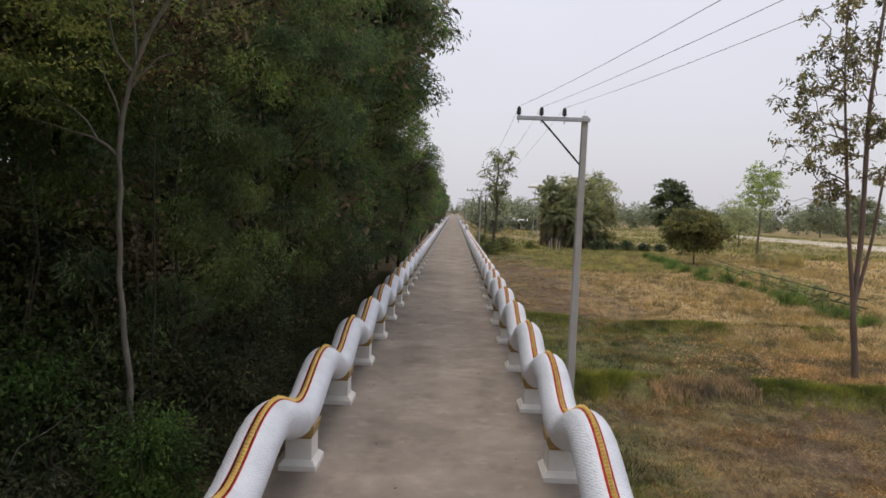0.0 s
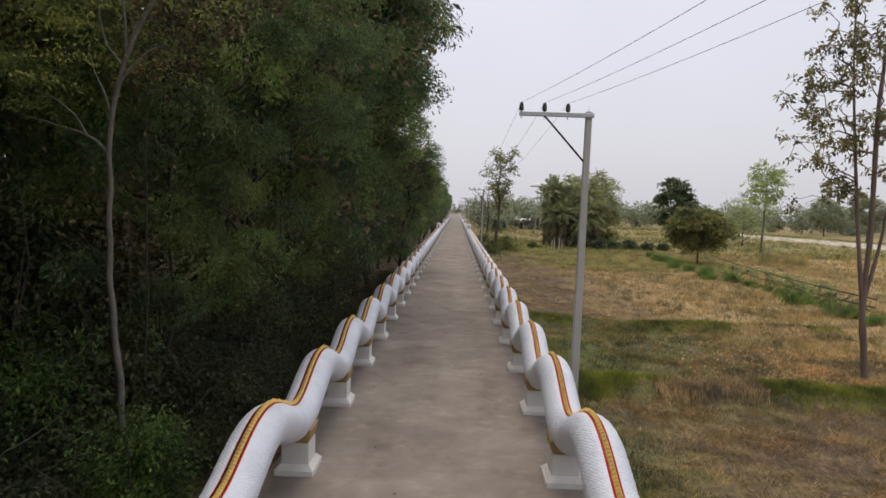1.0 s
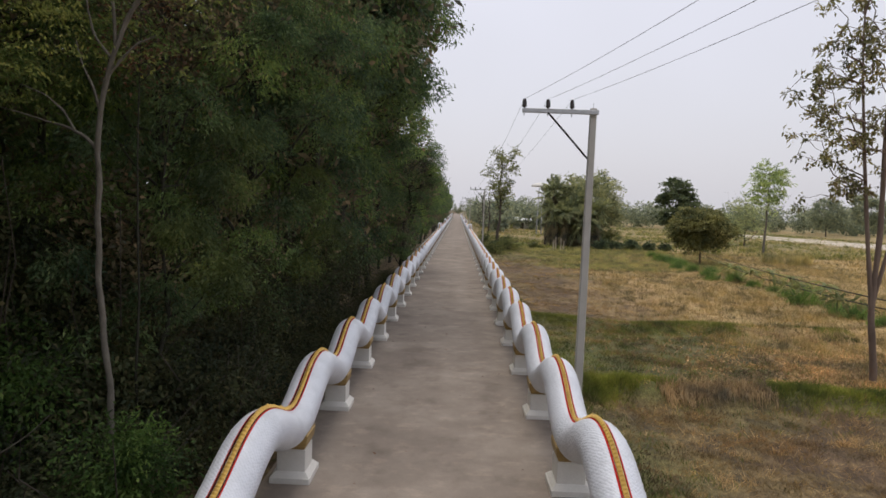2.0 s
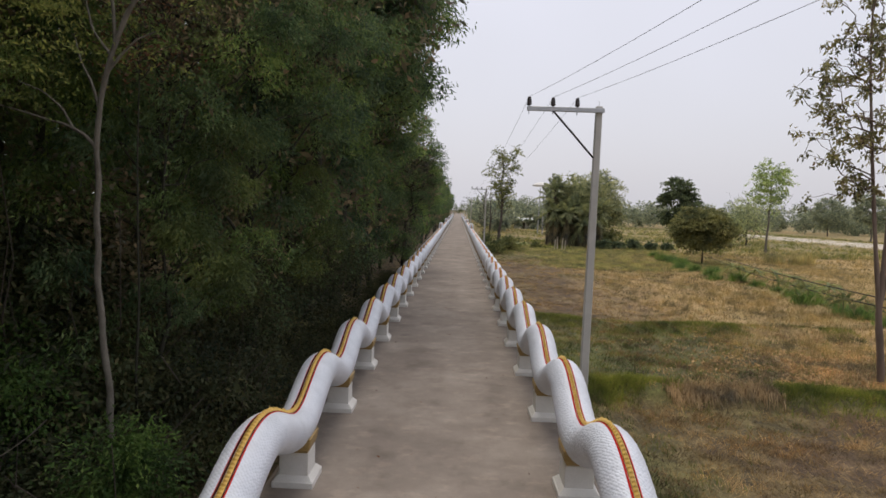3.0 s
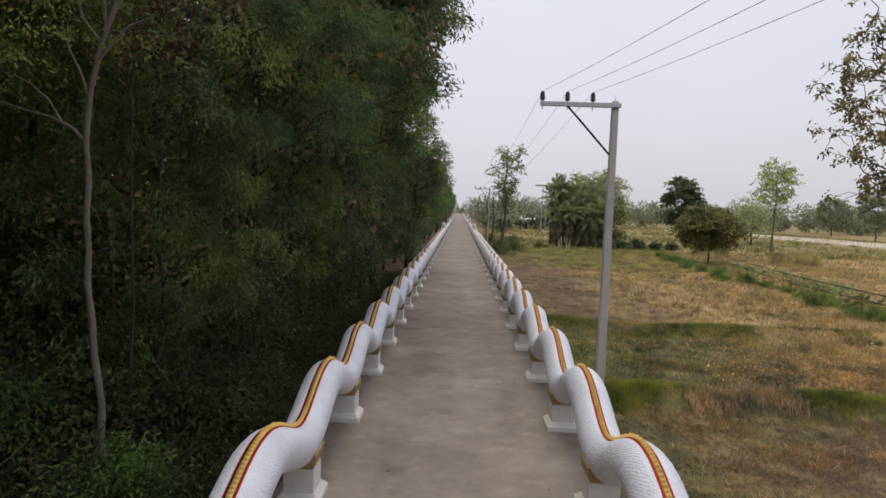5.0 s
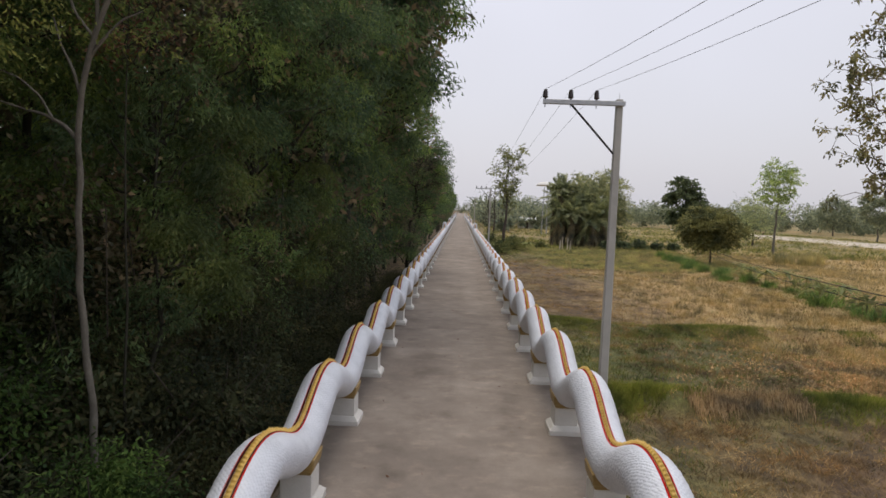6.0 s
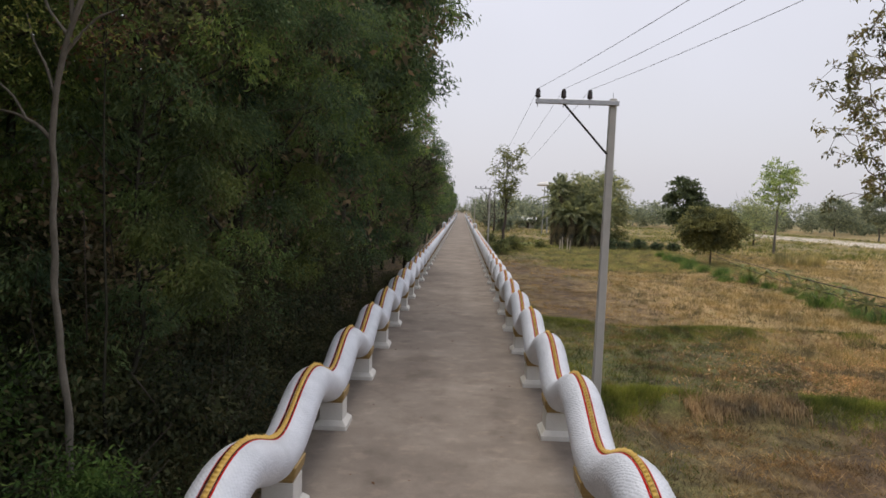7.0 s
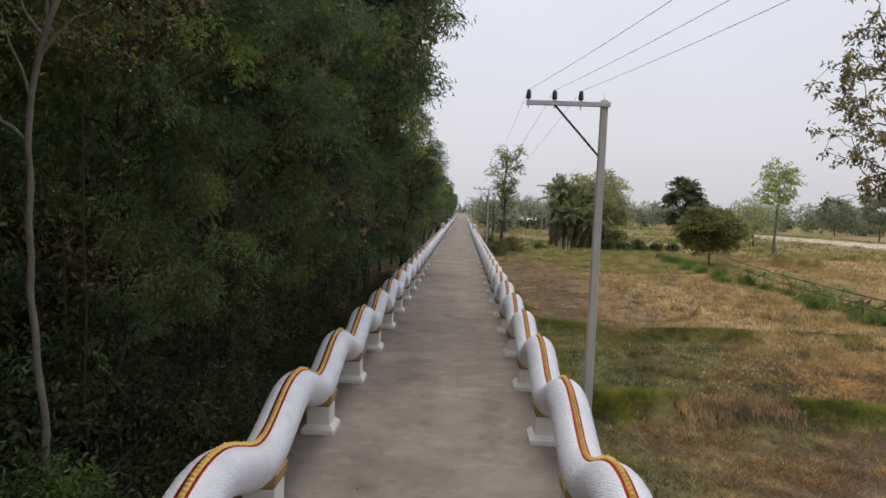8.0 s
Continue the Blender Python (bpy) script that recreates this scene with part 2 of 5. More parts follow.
def field_ground():
    """Soil and thatch of a fallow paddy: the attribute says which growth covers it, noise breaks it up."""
    m, n, l, b = base_material("fallow_paddy", 0.95)
    at = n.new("ShaderNodeAttribute")
    at.attribute_name = "growth"
    sep = n.new("ShaderNodeSeparateColor")
    l.new(at.outputs["Color"], sep.inputs[0])
    v = coords(n, l, "Object")
    big, mid, fine = noise_tex(n, l, v, 0.22, 6, 0.65), noise_tex(n, l, v, 1.3, 7, 0.74), noise_tex(n, l, coords(n, l, "Object", (1, 0.6, 1)), 9, 8, 0.75)
    soil = ramp(n, [(0.3, (0.046, 0.030, 0.016)), (0.5, (0.115, 0.074, 0.039)), (0.7, (0.205, 0.138, 0.076))])
    l.new(mid, soil.inputs["Fac"])
    green = ramp(n, [(0.3, (0.05, 0.062, 0.02)), (0.5, (0.105, 0.113, 0.036)), (0.7, (0.185, 0.172, 0.06))])
    l.new(mid, green.inputs["Fac"])
    straw = ramp(n, [(0.3, (0.34, 0.215, 0.095)), (0.5, (0.54, 0.365, 0.165)), (0.7, (0.70, 0.495, 0.24))])
    l.new(mid, straw.inputs["Fac"])

    def broken(weight):
        a = n.new("ShaderNodeMath")
        a.operation = "ADD"
        l.new(weight, a.inputs[0])
        s = n.new("ShaderNodeMath")
        s.operation, s.inputs[1].default_value = "MULTIPLY_ADD", 1.6
        s.inputs[2].default_value = -0.8
        l.new(big, s.inputs[0])
        l.new(s.outputs[0], a.inputs[1])
        f = n.new("ShaderNodeMath")
        f.operation, f.inputs[1].default_value, f.inputs[2].default_value = "MULTIPLY_ADD", 1.1, -0.55
        l.new(mid, f.inputs[0])
        a2 = n.new("ShaderNodeMath")
        a2.operation, a2.use_clamp = "ADD", True
        l.new(a.outputs[0], a2.inputs[0])
        l.new(f.outputs[0], a2.inputs[1])
        return a2.outputs[0]
    c = mix(n, l, broken(sep.outputs[1]), soil.outputs["Color"], straw.outputs["Color"])
    c = mix(n, l, broken(sep.outputs[0]), c, green.outputs["Color"])
    r3 = ramp(n, [(0.33, (0.36, 0.36, 0.36)), (0.67, (1.52, 1.50, 1.46))])
    l.new(fine, r3.inputs["Fac"])
    c = mix(n, l, 1.0, c, r3.outputs["Color"], "MULTIPLY")
    l.new(c, b.inputs["Base Color"])
    bump(n, l, b, fine, 0.8, 0.06)
    return m


M_FIELD = field_ground()


# ---- mesh helpers ----
def mesh_object(name, verts, faces, material, parent=None, smooth=False, label=""):
    me = bpy.data.meshes.new(name)
    verts = np.asarray(verts, dtype=np.float32).reshape(-1, 3)
    if isinstance(faces, np.ndarray) and faces.ndim == 2:
        k = faces.shape[1]
        me.vertices.add(len(verts))
        me.vertices.foreach_set("co", verts.ravel())
        me.loops.add(faces.size)
        me.loops.foreach_set("vertex_index", faces.astype(np.int32).ravel())
        me.polygons.add(len(faces))
        me.polygons.foreach_set("loop_start", np.arange(0, faces.size, k, dtype=np.int32))
        me.update(calc_edges=True)
        me.validate()
    else:
        me.from_pydata([tuple(map(float, v)) for v in verts], [], [tuple(int(i) for i in f) for f in faces])
    if smooth:
        me.polygons.foreach_set("use_smooth", np.ones(len(me.polygons), dtype=bool))
    me.materials.append(material)
    ob = new(name, me)
    ob.parent = parent
    if label:
        ob["label"] = label
    return ob


def part(name, bm, material, parent, label="", smooth=False):
    me = bpy.data.meshes.new(name)
    bm.to_mesh(me)
    bm.free()
    if smooth:
        me.polygons.foreach_set("use_smooth", np.ones(len(me.polygons), dtype=bool))
    me.materials.append(material)
    ob = new(name, me)
    ob.parent = parent
    if label:
        ob["label"] = label
    return ob


def box(bm, x0, x1, y0, y1, z0, z1, bevel=0.0, top=1.0):
    """A box in bm, its upper end scaled by top, its edges bevelled."""
    cx, cy = (x0 + x1) / 2, (y0 + y1) / 2
    vs = []
    for z, s in ((z0, 1.0), (z1, top)):
        for x, y in ((x0, y0), (x1, y0), (x1, y1), (x0, y1)):
            vs.append(bm.verts.new((cx + (x - cx) * s, cy + (y - cy) * s, z)))
    fs = [bm.faces.new([vs[i] for i in f]) for f in ((3, 2, 1, 0), (4, 5, 6, 7), (0, 1, 5, 4), (1, 2, 6, 5), (2, 3, 7, 6), (3, 0, 4, 7))]
    if bevel:
        bmesh.ops.bevel(bm, geom=list({e for f in fs for e in f.edges}), offset=bevel, segments=1, affect="EDGES", profile=0.5)


def tube(points, radii, sides=8):
    """Vertices and quads of a tapered tube along a line of points."""
    p = np.asarray(points, float)
    r = np.asarray(radii, float)
    t = np.gradient(p, axis=0)
    t /= np.linalg.norm(t, axis=1, keepdims=True) + 1e-9
    ref = np.where(np.abs(t[:, 2:3]) > 0.9, np.array([[1.0, 0, 0]]), np.array([[0, 0, 1.0]]))
    ref = np.repeat(ref[:1], len(p), axis=0) if np.all(np.abs((t * ref[:1]).sum(1)) < 0.95) else ref
    a = np.cross(t, ref)
    a /= np.linalg.norm(a, axis=1, keepdims=True) + 1e-9
    b = np.cross(t, a)
    ang = np.linspace(0, 2 * np.pi, sides, endpoint=False)
    v = p[:, None] + r[:, None, None] * (np.cos(ang)[None, :, None] * a[:, None] + np.sin(ang)[None, :, None] * b[:, None])
    i, j = np.meshgrid(np.arange(len(p) - 1), np.arange(sides), indexing="ij")
    k = (j + 1) % sides
    f = np.stack([i * sides + j, i * sides + k, (i + 1) * sides + k, (i + 1) * sides + j], -1).reshape(-1, 4)
    return v.reshape(-1, 3), f


def merge(pieces):
    vs, fs, n = [], [], 0
    for v, f in pieces:
        vs.append(v)
        fs.append(f + n)
        n += len(v)
    return np.concatenate(vs), np.concatenate(fs)


def leaves(rng, pos, length, width, aim=None, droop=0.4, curl=0.12):
    """One four-cornered blade at each position; aim is the mean direction, droop pulls the tips down."""
    n = len(pos)
    d = rng.normal(size=(n, 3))
    if aim is not None:
        d = d * 0.7 + aim
    d[:, 2] -= droop
    d /= np.linalg.norm(d, axis=1, keepdims=True)
    s = np.cross(d, rng.normal(size=(n, 3)))
    s /= np.linalg.norm(s, axis=1, keepdims=True)
    up = np.cross(s, d)
    ln = length * rng.uniform(0.6, 1.3, (n, 1))
    wd = width * rng.uniform(0.7, 1.25, (n, 1)) * 0.5
    mid = pos + d * ln * 0.45 - up * ln * curl
    v = np.stack([pos, mid + s * wd, pos + d * ln, mid - s * wd], 1).reshape(-1, 3)
    return v, np.arange(4 * n).reshape(-1, 4)


def blades(rng, pos, height, width, lean=0.35):
    """Grass: a tall narrow triangle at each position, leaning its own way."""
    n = len(pos)
    h = (height if np.ndim(height) else np.full(n, height))[:, None] * rng.uniform(0.55, 1.25, (n, 1))
    ang = rng.uniform(0, 2 * np.pi, n)
    s = np.stack([np.cos(ang), np.sin(ang), np.zeros(n)], 1) * (width * rng.uniform(0.6, 1.3, (n, 1)))
    tip = pos + np.stack([rng.normal(0, lean, n), rng.normal(0, lean, n), np.ones(n)], 1) * h
    v = np.stack([pos - s * 0.5, pos + s * 0.5, tip], 1).reshape(-1, 3)
    return v, np.arange(3 * n).reshape(-1, 3)


def clump_centres(rng, n, centre, radii, hollow=0.45, lumps=5):
    """Places of twig clumps in a lumpy crown: mostly near its skin, pushed in and out by a few lobes."""
    u = rng.normal(size=(n, 3))
    u /= np.linalg.norm(u, axis=1, keepdims=True)
    lob = rng.normal(size=(lumps, 3))
    lob /= np.linalg.norm(lob, axis=1, keepdims=True)
    swell = 0.64 + 0.46 * np.clip(np.max(u @ lob.T, axis=1), 0, 1) ** 5
    rad = (hollow + (1 - hollow) * rng.uniform(0, 1, n) ** 0.45) * swell
    return np.asarray(centre) + u * rad[:, None] * np.asarray(radii), u


def crown_leaves(rng, centres, per, spread, length, width, droop=0.4, aim=None):
    n = len(centres)
    off = rng.normal(size=(n * per, 3)) * np.asarray(spread)
    pos = np.repeat(centres, per, axis=0) + off
    a = None if aim is None else np.repeat(aim, per, axis=0) * 0.5
    return leaves(rng, pos, length, width, a, droop)


def sprays(rng, centres, out, per, size, length, width, thick=0.09, sink=0.5):
    """Flat, drooping fans of leaves: thin layers that catch the light above and are dark beneath."""
    n = len(centres)
    e1 = out * np.array([1, 1, 0.25])
    e1 /= np.linalg.norm(e1, axis=1, keepdims=True) + 1e-9
    e2 = np.cross(np.array([[0, 0, 1.0]]), e1)
    e2 /= np.linalg.norm(e2, axis=1, keepdims=True) + 1e-9
    sc = size * rng.uniform(0.6, 1.4, (n, 1))
    a, b = np.clip(rng.normal(size=(n, per)), -1.7, 1.7) * sc, np.clip(rng.normal(size=(n, per)), -1.7, 1.7) * sc * 0.8
    pos = centres[:, None] + e1[:, None] * a[..., None] + e2[:, None] * b[..., None]
    pos[..., 2] += rng.normal(size=(n, per)) * thick - sink * (a * a + b * b) / size * 0.35
    aim = e1[:, None] * 0.5 + (pos - centres[:, None]) / size * 0.35
    return leaves(rng, pos.reshape(-1, 3), length, width, aim.reshape(-1, 3), 0.45)


def bent(rng, a, b, steps=6, wobble=0.06):
    a, b = np.asarray(a, float), np.asarray(b, float)
    t = np.linspace(0, 1, steps)[:, None]
    p = a + (b - a) * t
    p[1:-1] += rng.normal(size=(steps - 2, 3)) * wobble * np.linalg.norm(b - a)
    return p


# ---- ground ----
FIELD_Z = -0.62


def smooth01(v, a, b):
    t = np.clip((v - a) / (b - a), 0, 1)
    return t * t * (3 - 2 * t)


def lump(v, c, w):
    return np.exp(-((v - c) / w) ** 2)


def wavy(x, y):
    return (np.sin(x * 0.83 + 1.3 * np.sin(y * 0.61)) + np.sin(y * 1.07 + 1.7 * np.sin(x * 0.47)) + 0.6 * np.sin(2.3 * x + 1.9 * y)) / 2.6


def patchy(x, y, size, seed):
    """Smooth value noise, 0 to 1, with patches of about that size."""
    u, v = np.asarray(x, float) / size, np.asarray(y, float) / size
    i, j = np.floor(u), np.floor(v)
    fu, fv = u - i, v - j
    fu, fv = fu * fu * (3 - 2 * fu), fv * fv * (3 - 2 * fv)

    def h(a, b):
        q = np.sin(a * 127.1 + b * 311.7 + seed * 74.7) * 43758.5453
        return q - np.floor(q)
    return (h(i, j) * (1 - fu) + h(i + 1, j) * fu) * (1 - fv) + (h(i, j + 1) * (1 - fu) + h(i + 1, j + 1) * fu) * fv


def bund_one(x, y):
    return lump(y, 19.6 + 0.25 * np.sin(x * 0.35), 0.6) * smooth01(x, 3.6, 4.8) * (1 - smooth01(x, 40, 60))


def bund_two(x, y):
    return lump(y, 30.2 + 0.5 * np.sin(x * 0.21) + 2.2 * (patchy(x, 0 * x, 4.5, 40) - 0.5), 1.0) * smooth01(x, 3.6, 5.0) * (1 - smooth01(x, 34, 60))


def ditch_bank(x, y):
    return lump(x, 23.4 + 0.085 * (y - 36), 1.0) * smooth01(y, 24, 30) * (1 - smooth01(y, 88, 96))


def height(x, y):
    z = FIELD_Z + 0.045 * wavy(x, y) + 0.12 * wavy(x * 0.13, y * 0.11)
    z = z - 0.20 * (1 - smooth01(y + 0.25 * np.sin(x * 0.9) - 0.25 * np.sin(x * 0.35), 18.85, 19.3)) * smooth01(x, 3.6, 5.5)
    z = z + 0.10 * (patchy(x, y, 1.3, 2) - 0.5) + 0.32 * bund_one(x, y) + 0.34 * bund_two(x, y) + 0.25 * ditch_bank(x, y)
    z = z + 0.42 * np.clip(1 - (np.abs(x - 0.33) - 2.9) / 1.3, 0, 1) ** 2 - 0.10 * (np.abs(x - 0.33) < 2.9)
    return z


def growth(x, y):
    """How much green growth and how much straw covers the ground at a place."""
    w = 2.2 * (0.6 * patchy(x, y, 3.1, 5) + 0.4 * patchy(x, y, 1.1, 6) - 0.5) + 1.6 * (patchy(x, y, 14, 7) - 0.5)
    field = smooth01(x, 3.0, 4.0)
    green = 0.20 + 0.20 * w + 0.55 * (1 - smooth01(x, 4.5, 7.5)) * (1 - smooth01(y, 16, 22))
    green = green + 0.95 * bund_one(x, y) * (1 - 0.9 * smooth01(x, 7.4, 8.2) * (1 - smooth01(x, 10.0, 10.8)))
    green = green + 0.50 * smooth01(y, 20, 21.5) * (1 - smooth01(y, 28.5, 31)) * (1 - smooth01(x, 9, 16))
    green = green + 0.95 * bund_two(x, y) * (1 - smooth01(x, 9, 19)) * smooth01(patchy(x, y, 2.6, 41), 0.2, 0.6)
    green = green + 0.22 * smooth01(y, 62, 74) * (1 - smooth01(y, 95, 125)) * (1 - smooth01(x, 26, 34))
    green = green + 0.18 * ditch_bank(x, y) + 0.15 * smooth01(x, 27, 36) * smooth01(y, 55, 90)
    green = green + 0.25 * smooth01(y, 90, 130) + 0.04 * smooth01(x, 26, 32)
    green = green + 0.22 * (1 - smooth01(x, 5.5, 10)) * smooth01(y, 20, 24) * (1 - smooth01(y, 31, 34))
    green = green - 0.22 * smooth01(y, 33, 36) * (1 - smooth01(y, 58, 64)) * (1 - smooth01(x, 8, 12))
    straw = 0.24 - 0.16 * w
    straw = straw + 0.62 * smooth01(y, 31, 33) * (1 - smooth01(y, 66, 90)) * smooth01(x, 9.5, 17.0)
    straw = straw - 0.22 * (1 - smooth01(y, 17.5, 19)) + 0.04 * smooth01(x, 6.5, 9) * smooth01(y, 20, 21) * (1 - smooth01(y, 28, 30))
    straw = straw + 0.70 * smooth01(x, 12, 15) * smooth01(y, 20.3, 22) * (1 - smooth01(y, 30, 33))
    straw = straw - 0.16 * smooth01(x, 7, 9) * (1 - smooth01(x, 13, 16)) * smooth01(y, 20.3, 21.5) * (1 - smooth01(y, 28, 30))
    straw = straw - 0.16 * smooth01(y, 34, 40) * (1 - smooth01(y, 56, 62)) * (1 - smooth01(x, 7.5, 11))
    straw = straw - 0.12 * (1 - smooth01(x, 7, 11)) * smooth01(y, 20, 24) + 0.25 * smooth01(x, 23.5, 25) + 0.30 * smooth01(y, 60, 70) + 0.1 * smooth01(y, 90, 110) + 0.5 * smooth01(x, 26.5, 30) * (1 - smooth01(y, 80, 110))
    forest = 1 - smooth01(x, -3.2, -2.4)
    return np.clip(green * field + 0.12 * forest, 0, 1), np.clip(straw * field, 0, 1)


def graded(a, b, near_a, near_b, fine, n_out):
    """Grid lines: evenly fine from near_a to near_b, then ever wider to a and b."""
    mid = np.arange(near_a, near_b, fine)
    t = np.linspace(0, 1, n_out + 1)[1:] ** 3.2
    return np.concatenate([(near_a + (a - near_a) * t)[::-1], mid, near_b + (b - near_b) * t])


gx, gy = graded(-2600, 2600, -12, 40, 0.33, 54), graded(-600, 4200, 7, 50, 0.24, 70)
X, Y = np.meshgrid(gx, gy)
Z = height(X, Y)
ii, jj = np.meshgrid(np.arange(len(gy) - 1), np.arange(len(gx) - 1), indexing="ij")
nx = len(gx)
gf = np.stack([ii * nx + jj, ii * nx + jj + 1, (ii + 1) * nx + jj + 1, (ii + 1) * nx + jj], -1).reshape(-1, 4)
ground = mesh_object("ground", np.stack([X, Y, Z], -1).reshape(-1, 3), gf, M_FIELD, smooth=True)
col = ground.data.color_attributes.new("growth", "FLOAT_COLOR", "POINT")
gr, st = growth(X.ravel(), Y.ravel())
col.data.foreach_set("color", np.stack([gr, st, np.zeros_like(gr), np.ones_like(gr)], -1).astype(np.float32).ravel())
tagged(ground, "fallow paddy ground with dry stubble and low grassy bunds", "ground", kind="structure")

# ---- causeway deck ----
DECK_L, DECK_R = -2.70, 3.28
bm = bmesh.new()
box(bm, DECK_L, DECK_R, -30, 700, -0.95, 0.0, 0.03)
deck = part("road", bm, M_DECK, None)
tagged(deck, "long straight causeway deck of stained brownish-grey concrete", "causeway", kind="structure")

# ---- serpent balustrades ----
WAVE, TROUGH, AXIS_L, AXIS_R = 3.8, 11.70, -2.25, 2.86
FOOT_L, FOOT_R = -2.18, 2.79
RX, RZ = 0.348, 0.333
LEVEL_L, LEVEL_R = (1.205, 0.262), (1.245, 0.300)


def naga_path(y0, y1, raised_end, step, level):
    """Centre line (y, z, size) of a serpent body that rolls over its pedestals; it may rear up at its far end."""
    ys = np.arange(y0, y1, step)
    if step < 0.2:
        ys = np.concatenate([np.arange(y0, 6.0, step), np.arange(6.0, 20.0, 0.021), np.arange(21.0, y1, step)])
    zs = level[0] - level[1] * np.cos(2 * np.pi * (ys - TROUGH) / WAVE)
    pts = [(y, z, 1.0) for y, z in zip(ys, zs)]
    y, z, _ = pts[-1]
    if raised_end:
        for a in np.linspace(0.15, 1, 9):
            pts.append((y + 1.1 * math.sin(a * math.pi / 2), z + 0.95 * (1 - math.cos(a * math.pi / 2)) * 1.1, 1.0))
        y, z, _ = pts[-1]
        for a, s in ((0.15, 0.98), (0.3, 0.94), (0.42, 0.86), (0.52, 0.72), (0.59, 0.5), (0.62, 0.2), (0.63, 0.02)):
            pts.append((y, z + a, s))
    else:
        for a, s in ((0.1, 0.95), (0.2, 0.8), (0.27, 0.5), (0.3, 0.05)):
            pts.append((y + a, z, s))
    return np.array(pts)


def naga_frame(path):
    t = np.gradient(path[:, :2], axis=0)
    t /= np.linalg.norm(t, axis=1, keepdims=True)
    return np.stack([-t[:, 1], t[:, 0]], 1)


def sweep(path, normal, angles, proud, cx, closed):
    """Skin over a range of angles round the body, proud of it by so much at each angle."""
    ang, pr = np.asarray(angles), np.asarray(proud)
    sx = (RX + pr) * np.cos(ang)
    sn = (RZ + pr) * np.sin(ang)
    n, k = len(path), len(ang)
    v = np.empty((n, k, 3))
    v[:, :, 0] = cx + sx[None] * path[:, 2:3]
    v[:, :, 1] = path[:, 0:1] + sn[None] * normal[:, 0:1] * path[:, 2:3]
    v[:, :, 2] = path[:, 1:2] + sn[None] * normal[:, 1:2] * path[:, 2:3]
    kk = k if closed else k - 1
    i, j = np.meshgrid(np.arange(n - 1), np.arange(kk), indexing="ij")
    j2 = (j + 1) % k
    f = np.stack([i * k + j, (i + 1) * k + j, (i + 1) * k + j2, i * k + j2], -1).reshape(-1, 4)
    return v.reshape(-1, 3), f


def raise_scales(v, path, k, smooth_side):
    """Staggered rows of small lapped scales on the near stretch, none under the painted crest; one flank may be worn smooth."""
    seg = np.concatenate([[0], np.cumsum(np.hypot(np.diff(path[:, 0]), np.diff(path[:, 1])))])
    v = v.reshape(len(path), k, 3)
    ang = np.arange(k) / k * 2 * np.pi
    row = seg / 0.066
    col = np.arange(k) / k * 34
    r = np.floor(row)[:, None]
    along = row[:, None] - r
    across = (col[None] + 0.5 * (r % 2)) % 1.0 - 0.5
    worn = np.sin((np.floor(col[None] + 0.5 * (r % 2)) * 12.9898 + r * 78.233)) * 43758.5453
    hump = np.clip(1 - (2 * across) ** 2, 0, 1) * (1 - 0.85 * along) * (0.35 + 0.85 * (worn - np.floor(worn)))
    clear = np.clip((np.abs(ang - np.pi) - 0.27) / 0.06, 0, 1)[None]
    if smooth_side:
        clear = clear * np.where(ang < np.pi, 0.2, 1.0)[None]
    fine = (np.gradient(path[:, 0]) < 0.05)[:, None]
    d = 0.011 * hump * clear * fine
    mid = np.stack([np.zeros(len(path)), path[:, 0], path[:, 1]], 1)[:, None]
    out = v - mid
    out /= np.linalg.norm(out, axis=2, keepdims=True) + 1e-9
    return (v + out * d[..., None]).reshape(-1, 3)


def crest_spikes(rng, path, normal, cx, y_to, gap):
    """The saw-toothed row of small upright flames on the back."""
    seg = np.hypot(np.diff(path[:, 0]), np.diff(path[:, 1]))
    s = np.concatenate([[0], np.cumsum(seg)])
    at = np.arange(0, s[-1], gap)
    y, z = np.interp(at, s, path[:, 0]), np.interp(at, s, path[:, 1])
    ny, nz = np.interp(at, s, normal[:, 0]), np.interp(at, s, normal[:, 1])
    keep = y < y_to
    y, z, ny, nz = y[keep], z[keep], ny[keep], nz[keep]
    ty, tz = nz, -ny
    n = len(y)
    h = 0.056 * rng.uniform(0.8, 1.2, n)
    bx, bl = 0.032, gap * 0.36
    r = RZ + 0.012
    out = []
    for dx, dl, hh in ((-bx, -bl, 0), (bx, -bl, 0), (bx, bl, 0), (-bx, bl, 0), (0, -bl * 1.1, 1)):
        rr = r + h * hh
        out.append(np.stack([np.full(n, cx + dx), y + ny * rr + ty * dl, z + nz * rr + tz * dl], 1))
    v = np.stack(out, 1).reshape(-1, 3)
    q = np.arange(n)[:, None] * 5
    f = np.concatenate([q + np.array([[a, b, 4]]) for a, b in ((0, 1), (1, 2), (2, 3), (3, 0))])
    return v, f


def add_uv(ob, k, path):
    """Metres round the body and along it, for the scales."""
    seg = np.concatenate([[0], np.cumsum(np.hypot(np.diff(path[:, 0]), np.diff(path[:, 1])))])
    uv = ob.data.uv_layers.new(name="UVMap")
    li = np.empty(len(ob.data.loops), dtype=np.int32)
    ob.data.loops.foreach_get("vertex_index", li)
    u = (li % k) / k * 2 * np.pi * 0.34
    # the seam lies underneath
    flat = np.stack([u, seg[li // k]], 1).astype(np.float32)
    uv.data.foreach_set("uv", flat.ravel())


